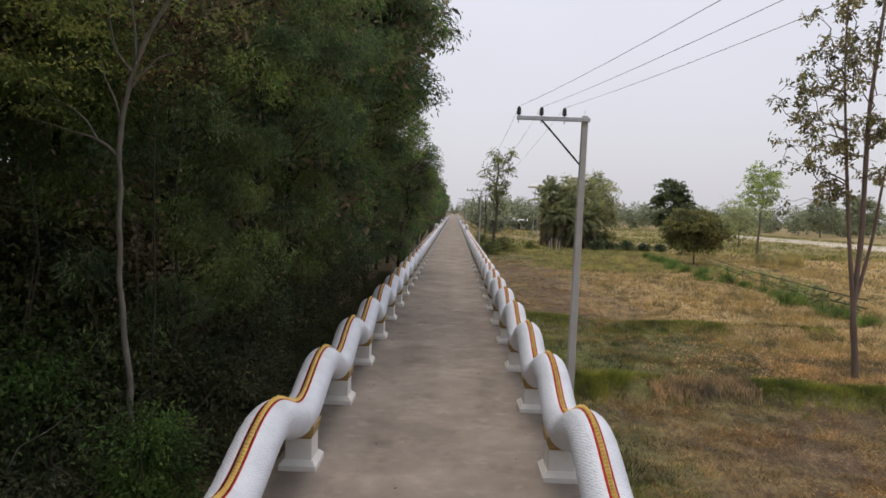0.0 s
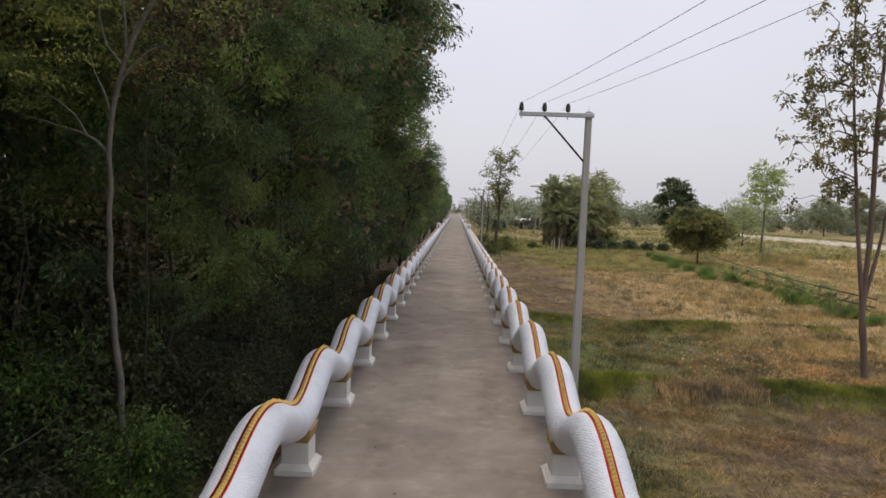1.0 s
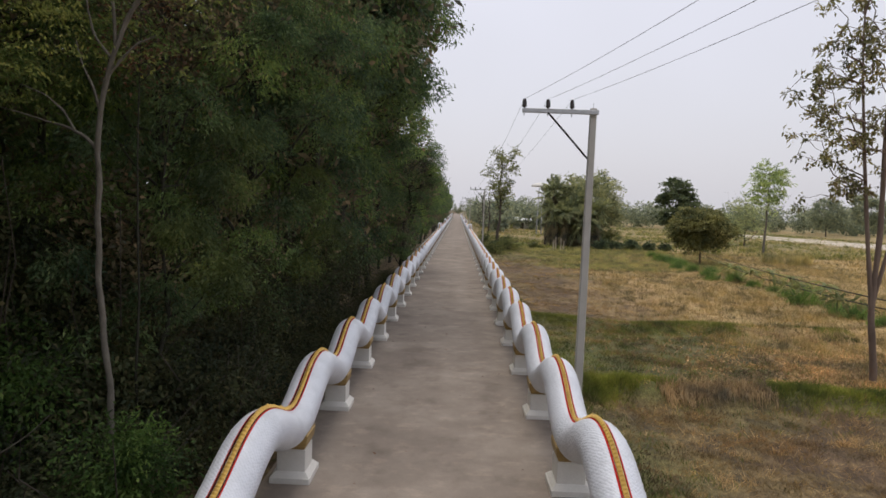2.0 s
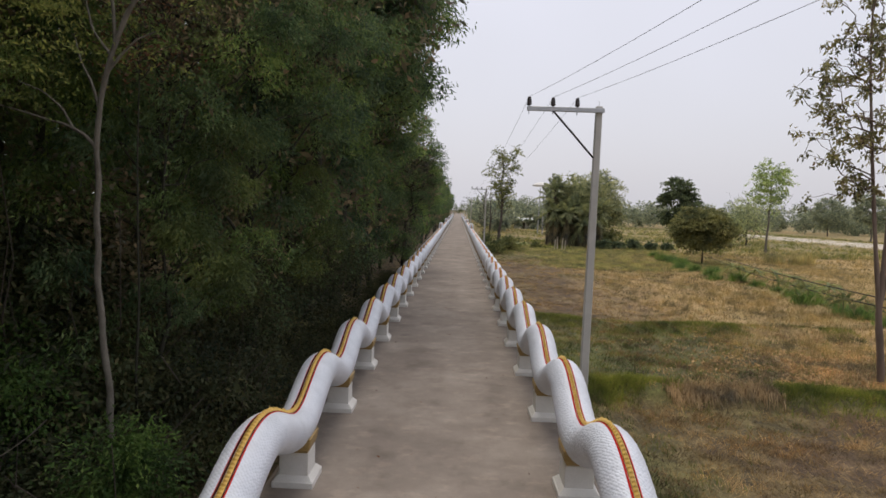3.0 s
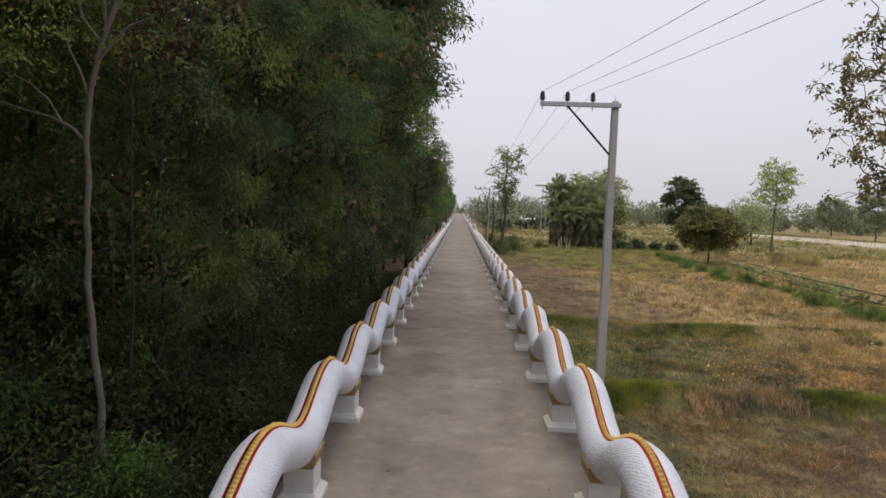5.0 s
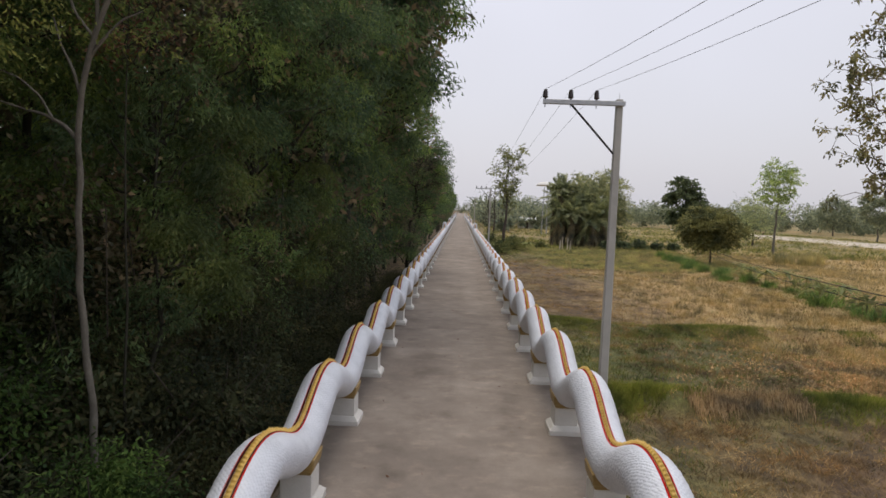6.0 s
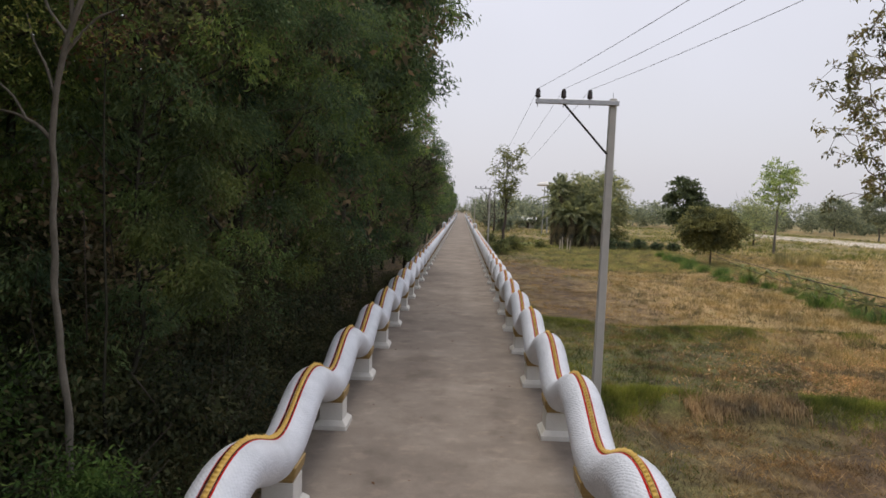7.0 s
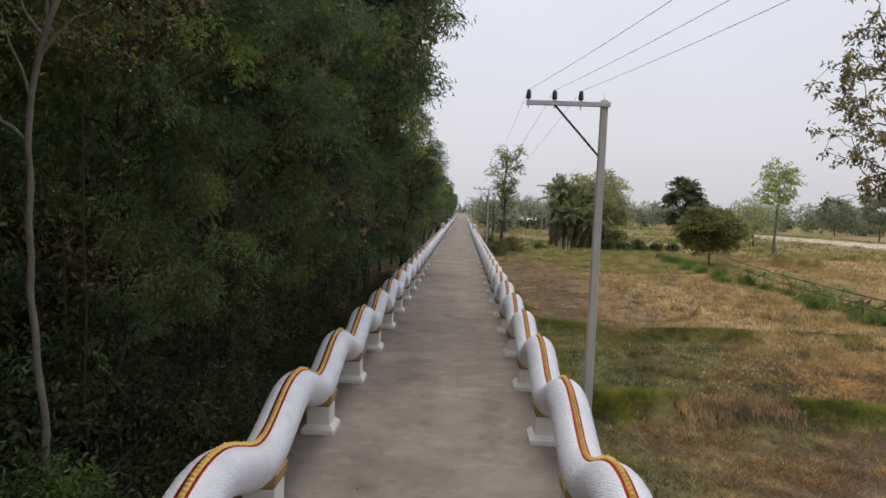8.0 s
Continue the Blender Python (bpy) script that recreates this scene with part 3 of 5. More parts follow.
def pedestal_meshes():
    bm = bmesh.new()
    box(bm, -0.36, 0.36, -0.36, 0.36, -0.02, 0.11, 0.012)
    box(bm, -0.345, 0.345, -0.345, 0.345, 0.11, 0.19, 0.006, 0.80)
    box(bm, -0.255, 0.255, -0.255, 0.255, 0.18, 0.585, 0.010)
    me = bpy.data.meshes.new("pedestal")
    bm.to_mesh(me)
    bm.free()
    me.materials.append(M_PLASTER)
    bm = bmesh.new()
    box(bm, -0.235, 0.235, -0.25, 0.25, 0.583, 0.66, 0.012, 1.12)
    box(bm, -0.275, 0.275, -0.28, 0.28, 0.655, 0.86, 0.015, 1.10)
    sa = bpy.data.meshes.new("saddle")
    bm.to_mesh(sa)
    bm.free()
    sa.materials.append(M_OCHRE)
    return me, sa


PED, SADDLE = pedestal_meshes()
rng_n = np.random.default_rng(5)


def naga(cx, foot_x, level, y0, y1, raised_end, step, sides, spikes_to):
    root = new("serpent_balustrade")
    root.location = (cx, y0, 0)
    path = naga_path(y0, y1, raised_end, step, level)
    path[:, 0] -= y0
    normal = naga_frame(path)
    ang = np.linspace(-np.pi / 2, 1.5 * np.pi, sides, endpoint=False)
    v, f = sweep(path, normal, ang, np.zeros(sides), 0.0, True)
    if sides > 40:
        v = raise_scales(v, path, sides, cx < 0)
    body = mesh_object("body", v, f, M_NAGA, root, True)
    add_uv(body, sides, path)
    up = np.pi / 2
    # angles from the top, positive towards the left: dark lines and red stripes, the broad red one facing the deck
    if cx > 0:
        darks, reds = ((0.114, 0.132), (-0.132, -0.114)), ((0.124, 0.226), (-0.198, -0.124))
    else:
        darks, reds = ((0.108, 0.232), (-0.172, -0.108)), ((-0.236, -0.162), (0.222, 0.250))
    for lo, hi in darks:
        a = np.linspace(up + lo, up + hi, 5)
        v, f = sweep(path[:-4], normal[:-4], a, [-0.004, 0.009, 0.010, 0.009, -0.004], 0.0, False)
        mesh_object("dark_line", v, f, M_DARK_LINE, body, True, "thin dark line beside the crest")
    for lo, hi in reds:
        a = np.linspace(up + lo, up + hi, 5)
        v, f = sweep(path[:-4], normal[:-4], a, [-0.004, 0.006, 0.007, 0.006, -0.004], 0.0, False)
        mesh_object("red_stripe", v, f, M_RED, body, True, "red painted stripe")
    a = np.linspace(up - 0.120, up + 0.120, 7)
    v, f = sweep(path[:-4], normal[:-4], a, [-0.004, 0.012, 0.017, 0.020, 0.017, 0.012, -0.004], 0.0, False)
    mesh_object("crest_band", v, f, M_CREST, body, False, "yellow-gold band along the back")
    if spikes_to:
        v, f = crest_spikes(rng_n, path, normal, 0.0, spikes_to - y0, 0.068)
        mesh_object("crest_teeth", v, f, M_CREST, body, False, "row of small golden flame teeth")["kind"] = "stuff"
    k0 = math.ceil((y0 + 0.3 - TROUGH) / WAVE)
    while TROUGH + WAVE * k0 < y1 - 0.2:
        p = new("pedestal", PED)
        p.parent = root
        p.location = (foot_x - cx, TROUGH + WAVE * k0 - y0, 0)
        s = new("saddle", SADDLE)
        s.parent = p
        s["label"] = "gold-painted saddle block"
        k0 += 1
    tagged(root, "white scaled serpent balustrade with gold crest on white plaster pedestals", "balustrade", "serpent balustrades")
    return root


for cx, fx, level in ((AXIS_L, FOOT_L, LEVEL_L), (AXIS_R, FOOT_R, LEVEL_R)):
    naga(cx, fx, level, -13.1, 99.4, True, 0.158, 92, 60.0)
    for k in range(5):
        naga(cx, fx, level, 102.0 + 49.4 * k, 144.9 + 49.4 * k, True, 0.38, 12, 0)


# ---- trees ----
def tree_root(name, x, y, label, category, group=""):
    r = new(name)
    r.location = (x, y, float(height(np.float64(x), np.float64(y))) - 0.03)
    return tagged(r, label, category, group)


def skeleton_tree(rng, root, h, r0, bark, limbs, reach, start=0.3, lean=(0, 0), rise=(0.35, 0.9), taper=0.6):
    """Trunk and limbs under root; gives the limb tips."""
    top = np.array([lean[0], lean[1], h])
    line = bent(rng, (0, 0, -0.15), top, 9, 0.012)
    rad = r0 * (1 - 0.85 * np.linspace(0, 1, 9)) * np.where(np.arange(9) == 0, 1.25, 1)
    v, f = tube(line, rad, 9)
    trunk = mesh_object("trunk", v, f, bark, root, True)
    tips = []
    for i in range(limbs):
        t = start + (0.96 - start) * (i + rng.uniform(0, 0.8)) / limbs
        a = np.array([np.interp(t * 8, np.arange(9), line[:, q]) for q in range(3)])
        ang = i * 2.4 + rng.uniform(-0.5, 0.5)
        ln = reach * (1.05 - taper * t) * rng.uniform(0.7, 1.15)
        b = a + np.array([math.cos(ang) * ln, math.sin(ang) * ln, ln * rng.uniform(*rise)])
        p = bent(rng, a, b, 6, 0.06)
        pieces = [tube(p, r0 * 0.38 * (1.1 - t) * np.linspace(1, 0.2, 6) + 0.008, 6)]
        tips += [p[3], p[4], p[5]]
        for _ in range(2):
            q = p[rng.integers(2, 5)]
            e = q + rng.normal(size=3) * ln * 0.35 + np.array([0, 0, 0.15 * ln])
            pieces.append(tube(bent(rng, q, e, 4, 0.08), r0 * 0.15 * (1.1 - t) * np.linspace(1, 0.3, 4) + 0.005, 5))
            tips.append(e)
        v, f = merge(pieces)
        mesh_object("limb", v, f, bark, root, True)
    return np.array(tips), trunk


# boughs, twigs on each, leaves on a twig, twig size, leaf length and width; inner clumps, leaves in each, their length
GRADES = {"near": (48, 46, 24, 0.14, 0.145, 0.036, 120, 44, 0.18), "mid": (40, 38, 14, 0.18, 0.20, 0.056, 90, 26, 0.36),
          "far": (24, 30, 11, 0.25, 0.27, 0.115, 60, 22, 0.5), "back": (14, 24, 9, 0.36, 0.38, 0.17, 60, 16, 0.55)}


def bough_leaves(rng, centre, radius, twigs, per, size, length, width):
    """One leafy bough: hanging twigs over the upper and outer skin of a flattened lump."""
    u = rng.normal(size=(twigs, 3))
    u[:, 2] += 0.45
    u /= np.linalg.norm(u, axis=1, keepdims=True)
    dent = 0.82 + 0.18 * np.sin(3.1 * u[:, :1] + rng.uniform(0, 6)) * np.sin(2.7 * u[:, 1:2] + rng.uniform(0, 6))
    c = np.asarray(centre) + u * dent * radius * np.array([1.0, 1.0, 0.72]) * rng.uniform(0.55, 1.05, (twigs, 1)) ** 0.6
    pos = np.repeat(c, per, axis=0) + rng.normal(size=(twigs * per, 3)) * size * np.array([1, 1, 0.8])
    aim = np.repeat(u, per, axis=0) * np.array([0.8, 0.8, 0.1])
    return leaves(rng, pos, length, width, aim, 0.95)


def forest_tree(seed, h, rx, grade, reach=0.7, name="forest_tree"):
    """A wood's-edge tree of separate leafy boughs, almost to the ground, its head reaching out over the edge (its own +x)."""
    rng = np.random.default_rng(seed)
    root = new(name)
    lean = np.array([rng.uniform(0.2, 0.9), rng.uniform(-0.6, 0.6), 0])
    line = bent(rng, (0, 0, -0.15), lean + np.array([0, 0, h * 0.92]), 9, 0.012)
    v, f = tube(line, 0.011 * h * (1 - 0.85 * np.linspace(0, 1, 9)) * np.where(np.arange(9) == 0, 1.25, 1), 9)
    mesh_object("trunk", v, f, M_BARK_WOOD, root, True)
    head, skirt = ((reach, 0, h * 0.68), (rx, rx, h * 0.32)), ((-0.7, 0, h * 0.31), (rx * 0.64, rx * 0.85, h * 0.31))
    n_b, twigs, per, size, ln, wd, n_in, per_in, ln_in = GRADES[grade]
    fine = grade in ("near", "mid")
    joined, inner = [], []
    for (centre, radii), share in ((head, 0.62), (skirt, 0.38)):
        n = int(n_b * share)
        for k in range(n):
            # even turns up the crown, so that boughs stand clear of one another
            zz = -0.85 + 1.8 * (k + rng.uniform(0.2, 0.8)) / n
            a = k * 2.4 + rng.uniform(-0.4, 0.4)
            ring = math.sqrt(max(0.06, 1 - min(1, abs(zz)) ** 2))
            u = np.array([ring * math.cos(a), ring * math.sin(a), zz])
            c = np.asarray(centre) + u * np.asarray(radii) * rng.uniform(0.60, 0.80)
            rb = rx * rng.uniform(0.20, 0.38)
            piece = bough_leaves(rng, c, rb, twigs, per, size, ln, wd)
            if fine:
                mesh_object("foliage", *piece, M_FOREST, root)
                t = np.clip(c[2] / (h * 0.92) - 0.09, 0.05, 0.95) * 8
                foot = np.array([np.interp(t, np.arange(9), line[:, q]) for q in range(3)])
                v, f = tube(bent(rng, foot, c, 6, 0.05), 0.0034 * h * np.linspace(1, 0.25, 6), 6)
                mesh_object("limb", v, f, M_BARK_WOOD, root, True)
            else:
                joined.append(piece)
        c2, u2 = clump_centres(rng, int(n_in * share), centre, [q * (0.6 if fine else 0.74) for q in radii], 0.1, 6)
        inner.append(crown_leaves(rng, c2, per_in, (0.5, 0.5, 0.5), ln_in, ln_in * 0.48, 0.3))
    if joined:
        mesh_object("crown", *merge(joined), M_FOREST, root)
    mesh_object("inner_crown", *merge(inner), M_FOREST_IN, root)
    return tagged(root, "dense dark-green woodland tree leafy down to the ground", "tree", "woodland trees")


def edge_tree(seed, x, y, h, boughs, label):
    """A young tree at the wood's edge; its boughs, given in the world, hang out into the light."""
    rng = np.random.default_rng(seed)
    root = tree_root("edge_tree", x, y, label, "tree", "young trees at the wood's edge")
    z0 = root.location.z
    line = bent(rng, (0, 0, -0.1), (0.1, 0.1, h), 8, 0.015)
    v, f = tube(line, np.linspace(0.07, 0.015, 8), 8)
    mesh_object("trunk", v, f, M_BARK_WOOD, root, True)
    for bx, by, bz_, r in boughs:
        c = np.array([bx - x, by - y, bz_ - z0])
        t = np.clip((c[2] - 0.9) / h, 0.1, 0.95) * 7
        foot = np.array([np.interp(t, np.arange(8), line[:, q]) for q in range(3)])
        v, f = tube(bent(rng, foot, c, 6, 0.05), np.linspace(0.025, 0.008, 6), 6)
        mesh_object("limb", v, f, M_BARK_WOOD, root, True)
        mesh_object("foliage", *bough_leaves(rng, c, r, 60, 22, 0.13, 0.14, 0.034), M_FRESH, root)


def place(x, y, turn=0.0, sc=1.0):
    z = float(height(np.float64(x), np.float64(y))) - 0.03
    return Matrix.LocRotScale((x, y, z), Euler((0, 0, turn)), None), sc


def plant(source, x, y, turn, sc):
    m, s = place(x, y, turn)
    ob = copy_thing(source, m)
    ob.scale = (s * sc, s * sc, s * sc)
    return ob


FINE = [forest_tree(11, 15.0, 3.3, "near"), forest_tree(12, 16.5, 3.6, "near")]
MID = [forest_tree(13, 15.0, 3.2, "mid"), forest_tree(14, 16.0, 3.5, "mid")]
OVERHANG = forest_tree(15, 16.5, 3.4, "mid", 1.4)
COARSE = [forest_tree(31, 14.5, 3.4, "far"), forest_tree(32, 13.0, 3.2, "far"), forest_tree(33, 15.5, 3.7, "far")]
BACK = [forest_tree(34, 15.0, 3.5, "back"), forest_tree(35, 16.5, 3.8, "back")]
frng = np.random.default_rng(77)
first = set()


def grow(source, x, y, turn, sc):
    """The source itself at its first place, copies of it from then on."""
    if source.name in first:
        return plant(source, x, y, turn, sc)
    first.add(source.name)
    source.matrix_basis = place(x, y, turn)[0] @ Matrix.Diagonal((sc, sc, sc, 1))
    return source


for i, (x, y, sc) in enumerate(((-6.2, 14.4, 0.95), (-5.4, 17.8, 1.0), (-9.8, 13.2, 1.05))):
    grow(FINE[i % 2], x, y, frng.uniform(-0.9, 0.9), sc)
for i, (x, y, sc) in enumerate(((-5.6, 21.4, 1.0), (-5.5, 25.0, 1.25), (-5.3, 28.6, 1.36), (-5.9, 33.0, 1.28), (-5.5, 37.0, 1.1), (-5.2, 41.2, 1.12), (-12.4, 6.8, 1.0), (-12.0, 11.0, 1.05), (-10.3, 8.2, 1.0), (-9.8, 4.2, 1.0))):
    grow(MID[i % 2], x, y, frng.uniform(-0.9, 0.9), sc)
for x, y, turn, sc in ((-5.75, 26.8, 0.05, 1.38), (-5.5, 31.2, -0.1, 1.40), (-3.5, 46.5, 0.1, 0.76), (-3.6, 52.0, -0.2, 0.68)):
    grow(OVERHANG, x, y, turn, sc)
for x, y, sc in ((-7.9, 26.5, 1.3), (-7.4, 31.0, 1.32), (-6.9, 36.0, 1.3), (-6.6, 40.0, 1.25)):
    grow(COARSE[2], x, y, frng.uniform(-0.4, 0.4), sc)
grow(COARSE[2], -6.9, 44.5, 0.2, 0.95)
grow(COARSE[0], -6.8, 49.0, -0.3, 0.85)
grow(COARSE[1], -6.3, 54.0, 0.5, 0.92)
grow(COARSE[0], -6.0, 60.0, -0.3, 0.86)
grow(COARSE[1], -4.8, 67.0, 0.1, 1.0)
y = 72.0
while y < 330:
    grow(COARSE[int(frng.integers(0, 3))] if y < 125 else BACK[int(frng.integers(0, 2))], -5.3 + frng.uniform(-0.5, 0.4), y, frng.uniform(-1, 1), frng.uniform(0.72, 0.92))
    y += frng.uniform(3.6, 4.8) * (1 + y / 260)
# unseen trees beside and behind the camera, added to shade the wood's edge
for x, y in ((-7.6, 4.6), (-7.2, 0.6), (-7.4, -3.4), (-8.0, -8.0), (-8.2, -14.0)):
    grow(BACK[int(frng.integers(0, 2))], x, y, frng.uniform(-0.5, 0.5), 1.05)
# deeper rows, added to close off the sky behind the front trees
for row_x, y_from, y_to, gap in ((-9.5, 16, 80, 4.6), (-13.5, 1, 60, 4.6), (-18.5, -6, 46, 4.6), (-24.0, -10, 44, 4.6)):
    y = y_from
    while y < y_to:
        grow(BACK[int(frng.integers(0, 2))], row_x + frng.uniform(-1, 1), y, frng.uniform(0, 6.28), frng.uniform(0.9, 1.12))
        y += gap * frng.uniform(0.85, 1.2)


def shrub(seed, h, mat, label, n=84, per=50, ln=0.092, wd=0.037, wide=0.62, name="shrub"):
    rng = np.random.default_rng(seed)
    root = new(name)
    for _ in range(6):
        a = rng.uniform(0, 6.28)
        v, f = tube(bent(rng, (0, 0, -0.1), (math.cos(a) * h * 0.45, math.sin(a) * h * 0.45, h * rng.uniform(0.6, 0.95)), 5, 0.05), np.linspace(0.02, 0.006, 5), 5)
        mesh_object("stem", v, f, M_BARK, root, True)
    c, u = clump_centres(rng, n, (0, 0, h * 0.5), (h * wide, h * wide, h * 0.52), 0.3, 7)
    c[:, 2] = np.maximum(c[:, 2], 0.05)
    v, f = sprays(rng, c, u, per, 0.15 * h * min(1, wide / 0.5), ln, wd, 0.04 * h)
    mesh_object("foliage", v, f, mat, root)
    return tagged(root, label, "shrub", "shrubs at the wood's edge")


SHRUBS = [shrub(51, 1.7, M_UNDER, "dark green shrub at the wood's edge"), shrub(52, 2.1, M_UNDER, "dark green shrub at the wood's edge"), shrub(53, 1.7, M_SHRUB, "bright green leafy shrub at the wood's edge"), shrub(54, 3.6, M_SHRUB, "tall bright green shrub at the wood's edge", 150, 90, 0.1, 0.04),
          shrub(55, 2.9, M_SHRUB, "upright bright green shrub at the wood's edge", 130, 60, 0.095, 0.036, 0.27),
          shrub(56, 5.4, M_UNDER, "dense young undergrowth tree among the wood's trunks", 170, 48, 0.13, 0.05, 0.30, "undergrowth_tree")]
shrub_spots = [(-4.0, 9.4, 4, 0.92), (-3.7, 8.9, 2, 0.62), (-4.9, 9.9, 0, 1.25), (-7.7, 11.0, 3, 1.08), (-5.7, 13.0, 0, 1.7), (-6.9, 12.2, 1, 1.7), (-4.5, 13.4, 1, 1.3),  (-5.6, 8.2, 0, 1.15), (-6.6, 9.6, 1, 1.0), (-5.9, 11.2, 0, 1.0), (-4.6, 12.2, 0, 0.9), (-7.0, 6.6, 1, 1.2), (-5.4, 6.2, 0, 1.0), (-4.4, 7.4, 0, 0.8), 
               (-3.9, 14.6, 0, 0.8), (-3.8, 17.6, 1, 0.7), (-3.9, 20.4, 0, 0.8), (-3.7, 23.4, 1, 0.75), (-3.9, 26.6, 0, 0.8), (-3.8, 30, 1, 0.7), (-3.9, 34, 0, 0.9), (-3.8, 38, 1, 0.8), (-3.9, 42, 0, 0.9), (-7.2, 12.6, 1, 1.2), (-4.9, 4.8, 1, 0.9), (-6.5, 4.4, 0, 1.1), (-4.7, 15.6, 1, 1.1), (-4.9, 19.2, 0, 1.2), (-4.6, 22.6, 1, 1.1)]
shrub_spots += [(-6.5, 13.7, 5, 0.9), (-5.5, 16.8, 5, 0.95), (-5.5, 20.6, 5, 1.0), (-5.2, 24.6, 5, 1.0), (-5.2, 28.6, 5, 1.0), (-7.6, 15.6, 5, 1.2), (-8.4, 12.9, 5, 1.3)]
for x, y, k, sc in shrub_spots:
    grow(SHRUBS[k], x, y, frng.uniform(0, 6.28), sc)

edge_tree(57, -5.2, 19.8, 7.0, ((-3.6, 20.6, 3.8, 0.95), (-4.2, 19.4, 4.9, 0.85), (-4.5, 21.4, 5.7, 1.0), (-4.3, 20.2, 2.9, 0.65)), "young yellow-green tree hanging out of the wood's edge")
edge_tree(58, -5.4, 13.2, 7.2, ((-3.75, 12.3, 3.5, 0.6), (-4.2, 13.4, 5.1, 0.75), (-4.6, 12.6, 4.2, 0.6), (-4.5, 14.2, 6.1, 0.85)), "young light-green tree hanging out of the wood's edge")
rng = np.random.default_rng(19)
withered = tree_root("withered_tree", -5.25, 12.0, "withered tree with brown dead leaves and bare twigs", "tree")
tips, _ = skeleton_tree(rng, withered, 9.9, 0.03, M_BARK_WOOD, 18, 1.35, 0.78)
v, f = sprays(rng, tips, rng.normal(size=tips.shape), 10, 0.26, 0.10, 0.035)
mesh_object("crown", v, f, M_BROWN_LEAF, withered)

# ---- pale slender tree before the wood ----
rng = np.random.default_rng(3)
pale = tree_root("slender_tree", -5.0, 10.8, "slender pale-barked tree with thin bare forking branches", "tree")
pz = pale.location.z


def rel(x, z, dy=0.0):
    return (x + 5.0, dy, z - pz)


def branch_of(points, r_from, r_to, sides=8):
    p = np.array(points, float)
    t = np.linspace(0, len(p) - 1, 4 * len(p))
    q = np.stack([np.interp(t, np.arange(len(p)), p[:, k]) for k in range(3)], 1)
    q[1:-1] = (q[:-2] + 2 * q[1:-1] + q[2:]) / 4
    knots = 1 + 0.10 * np.sin(np.arange(len(q)) * 1.9) * np.sin(np.arange(len(q)) * 0.73)
    return tube(q, np.linspace(r_from, r_to, len(q)) * knots, sides)


v, f = branch_of([rel(-4.98, -0.75), rel(-4.99, 0.6), rel(-5.05, 1.3), rel(-5.03, 1.75), rel(-5.15, 2.5), rel(-5.17, 3.0), rel(-5.25, 3.6), rel(-5.22, 4.1), rel(-5.26, 4.6), rel(-5.21, 5.15), rel(-5.26, 5.7), rel(-5.18, 6.47), rel(-5.01, 7.15), rel(-4.75, 7.82), rel(-4.38, 8.4), rel(-4.0, 9.3), rel(-3.8, 10.4)], 0.058, 0.034, 10)
mesh_object("trunk", v, f, M_BARK_PALE, pale, True)
for pts, r in (([rel(-5.25, 5.7), rel(-5.45, 5.9), rel(-5.75, 6.05), rel(-6.04, 6.11), rel(-6.4, 6.22), rel(-6.9, 6.34)], 0.035),
               ([rel(-5.6, 5.95), rel(-5.8, 6.3), rel(-6.1, 6.55), rel(-6.5, 6.7)], 0.022),
               ([rel(-5.2, 6.3), rel(-5.32, 6.7), rel(-5.5, 7.05), rel(-5.6, 7.45)], 0.028),
               ([rel(-5.1, 6.85), rel(-4.85, 7.15), rel(-4.6, 7.4), rel(-4.3, 7.52)], 0.028),
               ([rel(-4.95, 7.35), rel(-4.98, 7.9), rel(-5.06, 8.5), rel(-5.1, 9.4)], 0.032),
               ([rel(-5.02, 7.15), rel(-5.3, 7.5), rel(-5.42, 8.0), rel(-5.4, 8.8)], 0.026)):
    v, f = branch_of(pts, r, 0.008, 6)
    mesh_object("branch", v, f, M_BARK_PALE, pale, True)
c = np.array([rel(-4.2, 9.2), rel(-3.9, 9.9), rel(-5.1, 9.2), rel(-5.5, 8.6), rel(-6.6, 6.7), rel(-5.7, 7.7), rel(-4.4, 8.0), rel(-4.7, 9.6), rel(-3.7, 10.6), rel(-5.2, 10.0), rel(-4.4, 10.4), rel(-6.2, 8.0), rel(-6.9, 7.4), rel(-7.2, 8.6), rel(-3.6, 8.7), rel(-6.3, 9.4)])
c = np.repeat(c, 6, axis=0) + rng.normal(size=(96, 3)) * np.array([0.45, 0.6, 0.3])
v, f = sprays(rng, c, rng.normal(size=c.shape), 90, 0.38, 0.09, 0.034, 0.06)
mesh_object("crown", v, f, M_PALE_CROWN, pale)
v, f = branch_of([(-5.6, 8.6, 1.05), (-5.34, 8.5, 1.5), (-4.95, 8.45, 1.72), (-4.6, 8.4, 1.98), (-4.38, 8.4, 2.2)], 0.012, 0.006, 5)
tagged(mesh_object("bare_twig", v, f, M_BARK_PALE, smooth=True), "thin bare pale twig leaning out of the undergrowth", "twig")

# ---- broad-leaved tree on the field ----
rng = np.random.default_rng(8)
BX, BY = 15.3, 22.0
broad = tree_root("field_tree", BX, BY, "tall multi-stemmed field tree with sparse broad olive leaves", "tree")
bz = broad.location.z


def relb(x, z, dy=0.0):
    return (x - BX, dy, z - bz)


